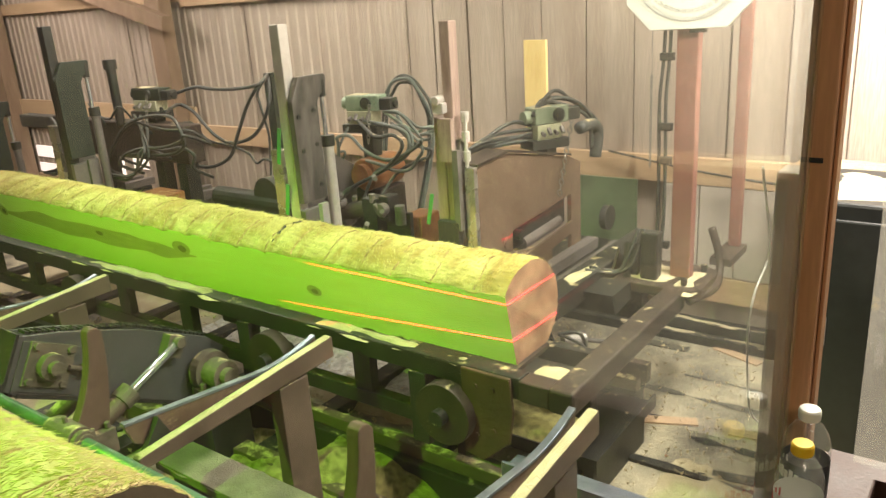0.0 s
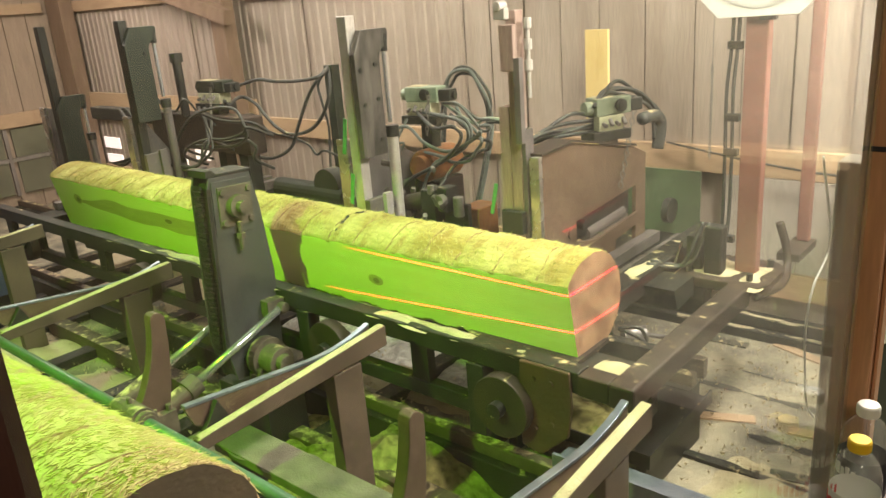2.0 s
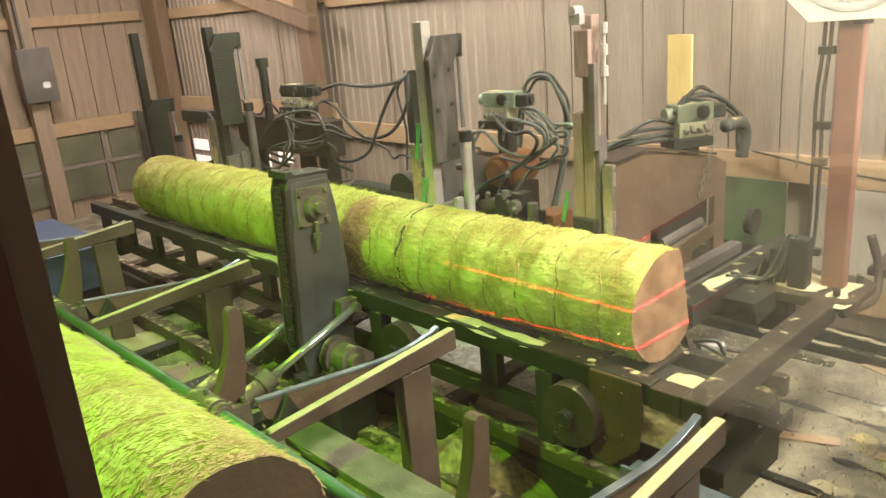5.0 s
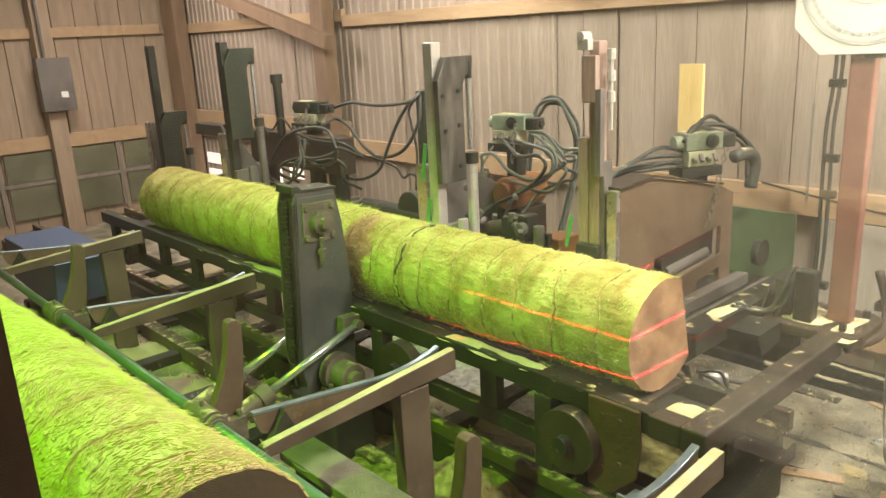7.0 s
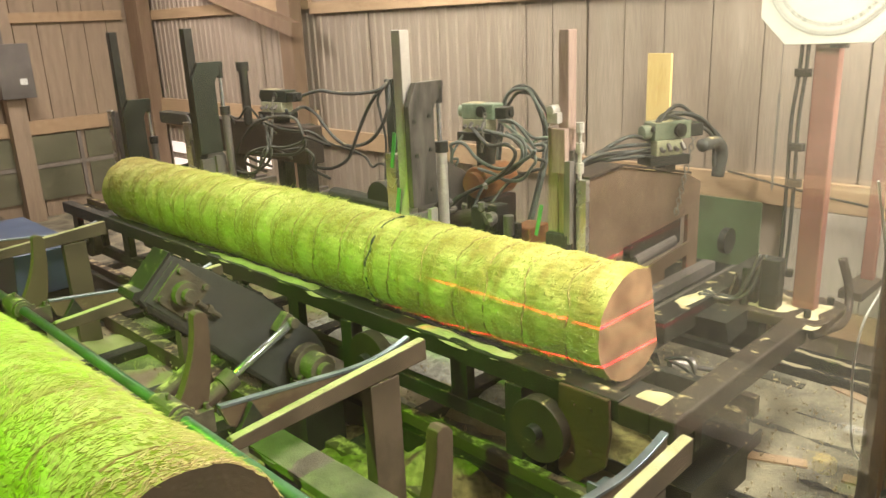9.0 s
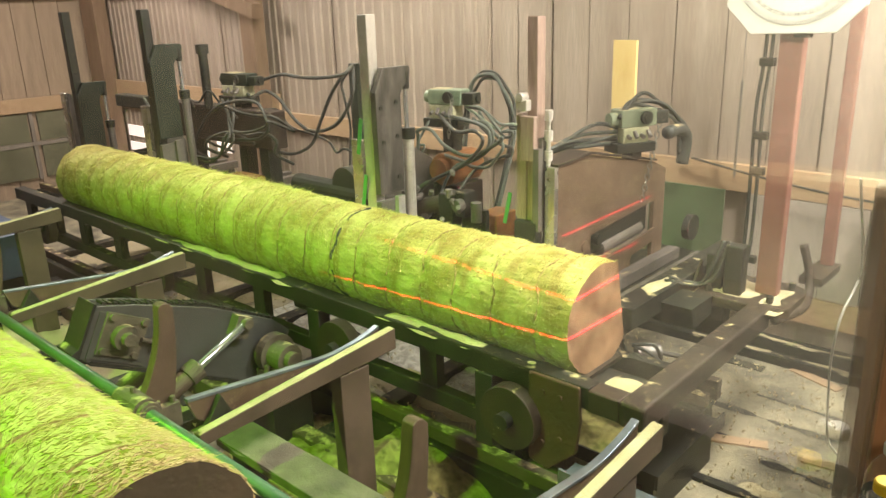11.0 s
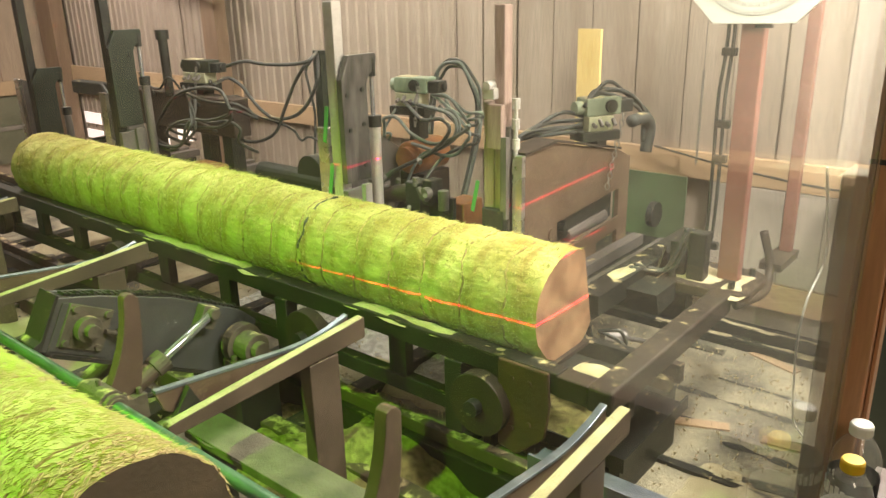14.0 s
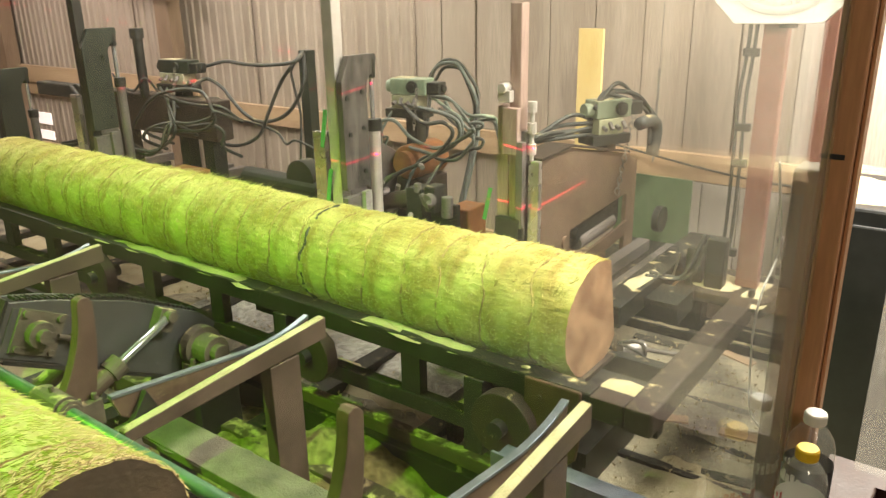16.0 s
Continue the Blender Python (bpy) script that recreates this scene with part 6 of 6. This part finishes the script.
    # dark slots between the floor planks, ragged where sawdust fills them
    for x0, x1, y, wd in ((-0.3, 0.78, 1.36, 0.030), (-0.25, 0.40, 1.06, 0.022), (0.36, 0.95, 0.955, 0.030), (0.0, 0.85, 0.66, 0.020), (0.10, 0.62, 1.60, 0.018), (0.5, 1.1, 0.45, 0.022)):
        s = bmesh.new()
        q = []
        for k in range(41):
            x = x0 + (x1 - x0) * k / 40
            w = wd * max(0.05, min(1.0, 0.55 + 1.3 * noise.noise(Vector((x * 7, y * 5, 1)))))
            yy = y + 0.012 * noise.noise(Vector((x * 5, y, 4)))
            q.append((s.verts.new((x, yy - w, 0.005)), s.verts.new((x, yy + w, 0.005))))
        for u, v in zip(q, q[1:]):
            s.faces.new((u[0], v[0], v[1], u[1]))
        tagged(part("floor_slot", s, M_INK), "dark ragged slot between floor planks", "floor", group="floor slots", kind="structure")
    random.seed(31)
    for k in range(8):
        x, y = random.uniform(-0.2, 1.0), random.uniform(0.5, 2.0)
        q = boxm(-0.16, 0.16, -0.035, 0.035, 0.0, 0.012, m=pose(x, y, 0.0, 0, 0, random.uniform(-25, 25)))
        tagged(part("wood_offcut", q, random.choice((M_TIMBER, M_RUST, M_STEEL)), bevel=0.002), "small offcut lying on the sawdust floor", "offcut", group="offcuts on the floor")


CORD = [(1.165, -1.277, 1.95), (1.14, -1.086, 1.755), (1.14, -1.174, 1.696), (1.14, -1.20, 1.635), (1.14, -1.19, 1.56), (1.14, -1.15, 1.45), (1.14, -1.06, 1.37)]


def build_chips():
    """Wood chips scattered over the floor and its heaps."""
    rnd = random.Random(55)
    vs, fs = [], []
    for _ in range(5000):
        x, y = rnd.uniform(-4.5, 1.1), rnd.uniform(-1.3, 1.95)
        z = 0.012 + (0.02 if rnd.random() < 0.5 else 0.0)
        if -3.6 < x < -0.5 and y < -0.1:
            z = rnd.uniform(0.015, 0.07)
        a, l, w = rnd.uniform(0, 6.28), rnd.uniform(0.003, 0.013), rnd.uniform(0.001, 0.003)
        ca, sa, t = math.cos(a), math.sin(a), rnd.uniform(-0.0015, 0.0015)
        b = len(vs)
        vs += [(x + ca * l, y + sa * l, z + t), (x - sa * w, y + ca * w, z), (x - ca * l, y - sa * l, z - t), (x + sa * w, y - ca * w, z), (x, y, z + 0.0015), (x, y, z - 0.02)]
        fs += [(b, b + 1, b + 4), (b + 1, b + 2, b + 4), (b + 2, b + 3, b + 4), (b + 3, b, b + 4), (b + 1, b, b + 5), (b + 2, b + 1, b + 5), (b + 3, b + 2, b + 5), (b, b + 3, b + 5)]
    me = bpy.data.meshes.new("wood_chips")
    me.from_pydata(vs, [], fs)
    me.materials.append(M_CHIP)
    tagged(new("wood_chips", me), "pale wood chips scattered over the floor", "wood chips", kind="stuff")


def build_right_side():
    c = empty("control_cabinet", label="black control cabinet with sawdust on its top", category="cabinet")
    part("body", boxm(0.88, 1.60, 0.55, 1.15, 0.0, 1.42), M_BLACK, c, bevel=0.012)
    part("door_panel", boxm(0.92, 1.56, 0.530, 0.548, 0.1, 1.36), M_BLACK, c, bevel=0.008)
    part("latch", boxm(0.96, 1.0, 0.512, 0.529, 0.85, 0.97), M_BRIGHT, c, bevel=0.004)
    tagged(mound("sawdust_layer", 0.88, 1.58, 0.57, 1.13, 1.425, 0.07, M_SAWDUST, None, 4.4, 0.03), "pale sawdust lying on the cabinet", "sawdust")
    s = empty("ledge", label="timber ledge along the wall with sawdust", category="ledge")
    part("ledge_top", boxm(0.55, 3.0, 1.75, 2.10, 1.205, 1.25), M_TIMBER, s)
    part("ledge_leg", boxm(0.60, 0.72, 1.80, 1.95, 0.0, 1.204), M_GREYPOST, s)
    tagged(mound("sawdust_layer", 0.56, 2.4, 1.76, 2.1, 1.252, 0.10, M_SAWDUST, None, 9.4, 0.03), "pale sawdust lying on the ledge", "sawdust")
    p = empty("yard_post", label="grey weathered square post outside the booth", category="post")
    part("post_body", boxm(1.190, 1.236, -1.30, -1.24, 0.0, 1.95), M_GREYPOST, p, bevel=0.005)
    w = empty("hanging_cord", label="thin white cord hanging by the grey post", category="cord")
    part("cord", tubem(CORD, 0.0022, 6), M_LABEL, w, smooth=True)
    ch = empty("pull_chain", label="thin chain hanging from the roof", category="chain")
    part("links", chain_links(bmesh.new(), (-0.32, 2.05, 1.70), 40, 0.018, 0.0), M_CHAIN, ch)
    part("lead", tubem([(-0.32, 2.05, 1.70), (-0.32, 2.06, 3.2), (-0.33, 2.05, 4.4)], 0.002, 6), M_CHAIN, ch)
    cb = empty("wall_cable", label="black cable sagging along the wall", category="cable")
    part("cable", tubem([(-0.62, 2.10, 1.22), (0.0, 2.05, 1.14), (0.5, 2.05, 1.10), (0.9, 2.1, 1.12), (1.3, 2.14, 1.19)], 0.008, 6), M_RUBBER, cb, smooth=True)


def build_lasers():
    """An added, unseen stand with two slit plates that shape the laser emitters' lines."""
    st = empty("laser_stand", pose(LASER_A[0], 0, 0), "line laser stand with two sliding slit plates", "laser")
    part("column", boxm(0.10, 0.16, LASER_A[1] - 0.05, LASER_B[1] + 0.05, 0.0, 1.3), M_STEEL, st)
    plates = []
    for p, side in ((LASER_A, -1), (LASER_B, 1)):
        d = Vector((-LASER_A[0], BEAM, 0)).normalized()
        turn = math.degrees(math.atan2(-d.x, d.y))
        m = pose(-0 + d.x * SLIT, p[1] + d.y * SLIT, p[2], 0, 0, turn)
        b = bmesh.new()
        g = 0.0002
        box(b, -0.058, 0.058, 0.0, 0.0002, g, 0.16)
        box(b, -0.058, 0.058, 0.0, 0.0002, -0.16, -g)
        box(b, 0.058, 0.0585, -0.16, 0.0, -0.16, 0.16)
        box(b, -0.0585, -0.058, -0.16, 0.0, -0.16, 0.16)
        sp = part("slit_plate", b, M_INK, st)
        plates.append((sp, m))
    return st, plates


build_shell()
build_booth()
build_track()
car, knees = build_carriage()
sawlog = build_log()
build_near_log()
ramp(-0.82, "brown steel deck arm with a worn blue wear blade")
ramp(0.41, "brown steel deck arm with bright worn blade")
ramp(-2.52, "brown steel deck arm in green light, far along the deck")
ramp(-4.20, "brown steel deck arm in green light, far along the deck")
curved_stop(0.186, "curved brown steel log stop")
curved_stop(-1.12, "curved brown steel log stop beside the turner")
curved_stop(-2.90, "curved brown steel log stop in shadow")
turner, turner_arm = build_turner()
rams = [build_turner_cylinder(-1.61, -1.36, 0.40), build_turner_cylinder(-1.90, -1.36, 0.40)]
build_floor_stuff()
build_chips()
build_right_side()
bottle("water_bottle", 1.290, -1.43, 1.44, M_WHITECAP, M_LABEL_DARK, M_LABEL, "clear plastic water bottle with a pale cap", "clear plastic body", 0.97)
bottle("drink_bottle", 1.299, -1.515, 1.44, M_YELLOWCAP, M_LABEL, M_LABEL_RED, "clear plastic bottle with a yellow cap", "clear plastic body", 0.93)
laser_stand, slit_plates = build_lasers()


# ---- what moves ----
def motions():
    shift = [(0.0, -0.031), (0.15, -0.012), (0.3, 0.0), (15.4, 0.0), (15.6, 0.015), (15.7, 0.06), (15.8, 0.12), (15.9, 0.20), (16.0, 0.29)]
    walk(car, [(t, pose(d, 0, 0)) for t, d in shift])
    # log: centre line, lean and roll about its own length
    rolls = [(0.0, -0.031, 0.030, 0.969, 12, 0), (0.3, 0.0, 0.030, 0.969, 12, 0), (1.6, 0.0, 0.035, 0.969, 12, 0), (2.0, 0.0, 0.05, 0.966, 11, 0), (2.1, 0.0, 0.055, 0.968, 6, 0), (2.2, 0.0, 0.06, 0.985, -12, -0.1), (2.3, 0.0, 0.068, 1.02, -36, -0.4), (2.4, 0.0, 0.075, 1.066, -57, -0.8), (2.5, 0.0, 0.08, 1.118, -74, -1.1), (2.6, 0.0, 0.085, 1.165, -92, -1.3), (2.7, 0.0, 0.09, 1.12, -107, -1.0), (2.8, 0.0, 0.09, 0.985, -117, -0.1), (2.9, 0.0, 0.09, 0.97, -121, 0), (3.0, 0.0, 0.09, 0.958, -123, 0), (3.1, 0.0, 0.09, 0.985, -127, -0.1), (3.2, 0.0, 0.09, 1.065, -140, -0.7), (3.3, 0.0, 0.088, 1.105, -158, -0.8), (3.4, 0.0, 0.084, 1.0, -170, 0), (3.5, 0.0, 0.08, 1.01, -171, 0),
             (4.2, 0.0, 0.06, 1.014, -168, 0), (6.3, 0.0, 0.012, 1.024, -168, 0),
             (9.2, 0.0, 0.010, 1.014, -168, 0), (11.3, 0.0, 0.0, 0.994, -168, 0), (15.4, 0.0, 0.0, 0.994, -168, 0), (15.6, 0.015, 0.0, 0.994, -168, 0), (15.7, 0.06, 0.0, 0.994, -168, 0), (15.8, 0.12, 0.0, 0.994, -168, 0), (15.9, 0.20, 0.0, 0.994, -168, 0), (16.0, 0.29, 0.0, 0.994, -168, 0)]
    walk(sawlog, [(t, pose(x, y, z, r, p, 0)) for t, x, y, z, r, p in rolls])
    # knees set back while the log is turned
    back = [(0.0, 0.0), (1.6, 0.0), (2.0, 0.040), (2.5, 0.080), (3.5, 0.080), (4.0, 0.058), (6.3, 0.0), (16.0, 0.0)]
    for k, slide in knees:
        walk(k, [(t, pose(0, y, 0)) for t, y in back])
    lift = [(0.0, 0.0), (0.25, 0.19), (7.5, 0.19), (7.9, 0.0), (16.0, 0.0)]
    for i, (k, slide) in enumerate(knees):
        if slide:
            f = 1.9 if i == 0 else 1.0
            walk(slide, [(t, pose(0, 0, z * f)) for t, z in lift])
    # turner arm: angle from upright, leaning to the booth
    lean = [(0.0, 62), (0.5, 58), (0.8, 42), (1.0, 30), (1.2, 15), (1.4, 3), (1.6, -3), (2.4, -3), (3.2, -3), (8.1, -3), (8.3, 0), (8.5, 10), (8.7, 24), (8.9, 38), (9.2, 54), (9.6, 62), (16.0, 62)]
    walk(turner_arm, [(t, pose(0, 0, 0, a, 0, 0)) for t, a in lean])
    for cylinder, piston in rams:
        ram, rodrows = [], []
        bx, by, bz = cylinder.location
        for t, a in lean:
            c, s = math.cos(radians(a)), math.sin(radians(a))
            tip = Vector((TURNER_AT[1] + 0.12 * c - 0.235 * s, TURNER_AT[2] + 0.12 * s + 0.235 * c))
            d = tip - Vector((by, bz))
            ram.append((t, pose(bx, by, bz, -math.degrees(math.atan2(d.x, d.y)), 0, 0)))
            rodrows.append((t, pose(0, 0, d.length - 0.57)))
        walk(cylinder, ram)
        walk(piston, rodrows)
    # laser planes: height on the log end, in metres
    heights = ([(0.0, 0.900), (9.2, 0.900), (11.3, 0.985), (14.6, 0.985), (15.0, 1.00), (15.2, 1.04), (15.5, 1.17), (15.7, 1.235), (16.0, 1.262)],
               [(0.0, 1.075), (9.2, 1.075), (11.3, 1.165), (12.0, 1.22), (14.6, 1.22), (15.0, 1.25), (15.5, 1.36), (15.7, 1.42), (16.0, 1.50)])
    for (sp, m), rows in zip(slit_plates, heights):
        far = 2.19
        walk(sp, [(t, Matrix.Translation((0, 0, (h - 1.05) * SLIT / far)) @ m) for t, h in rows])


motions()
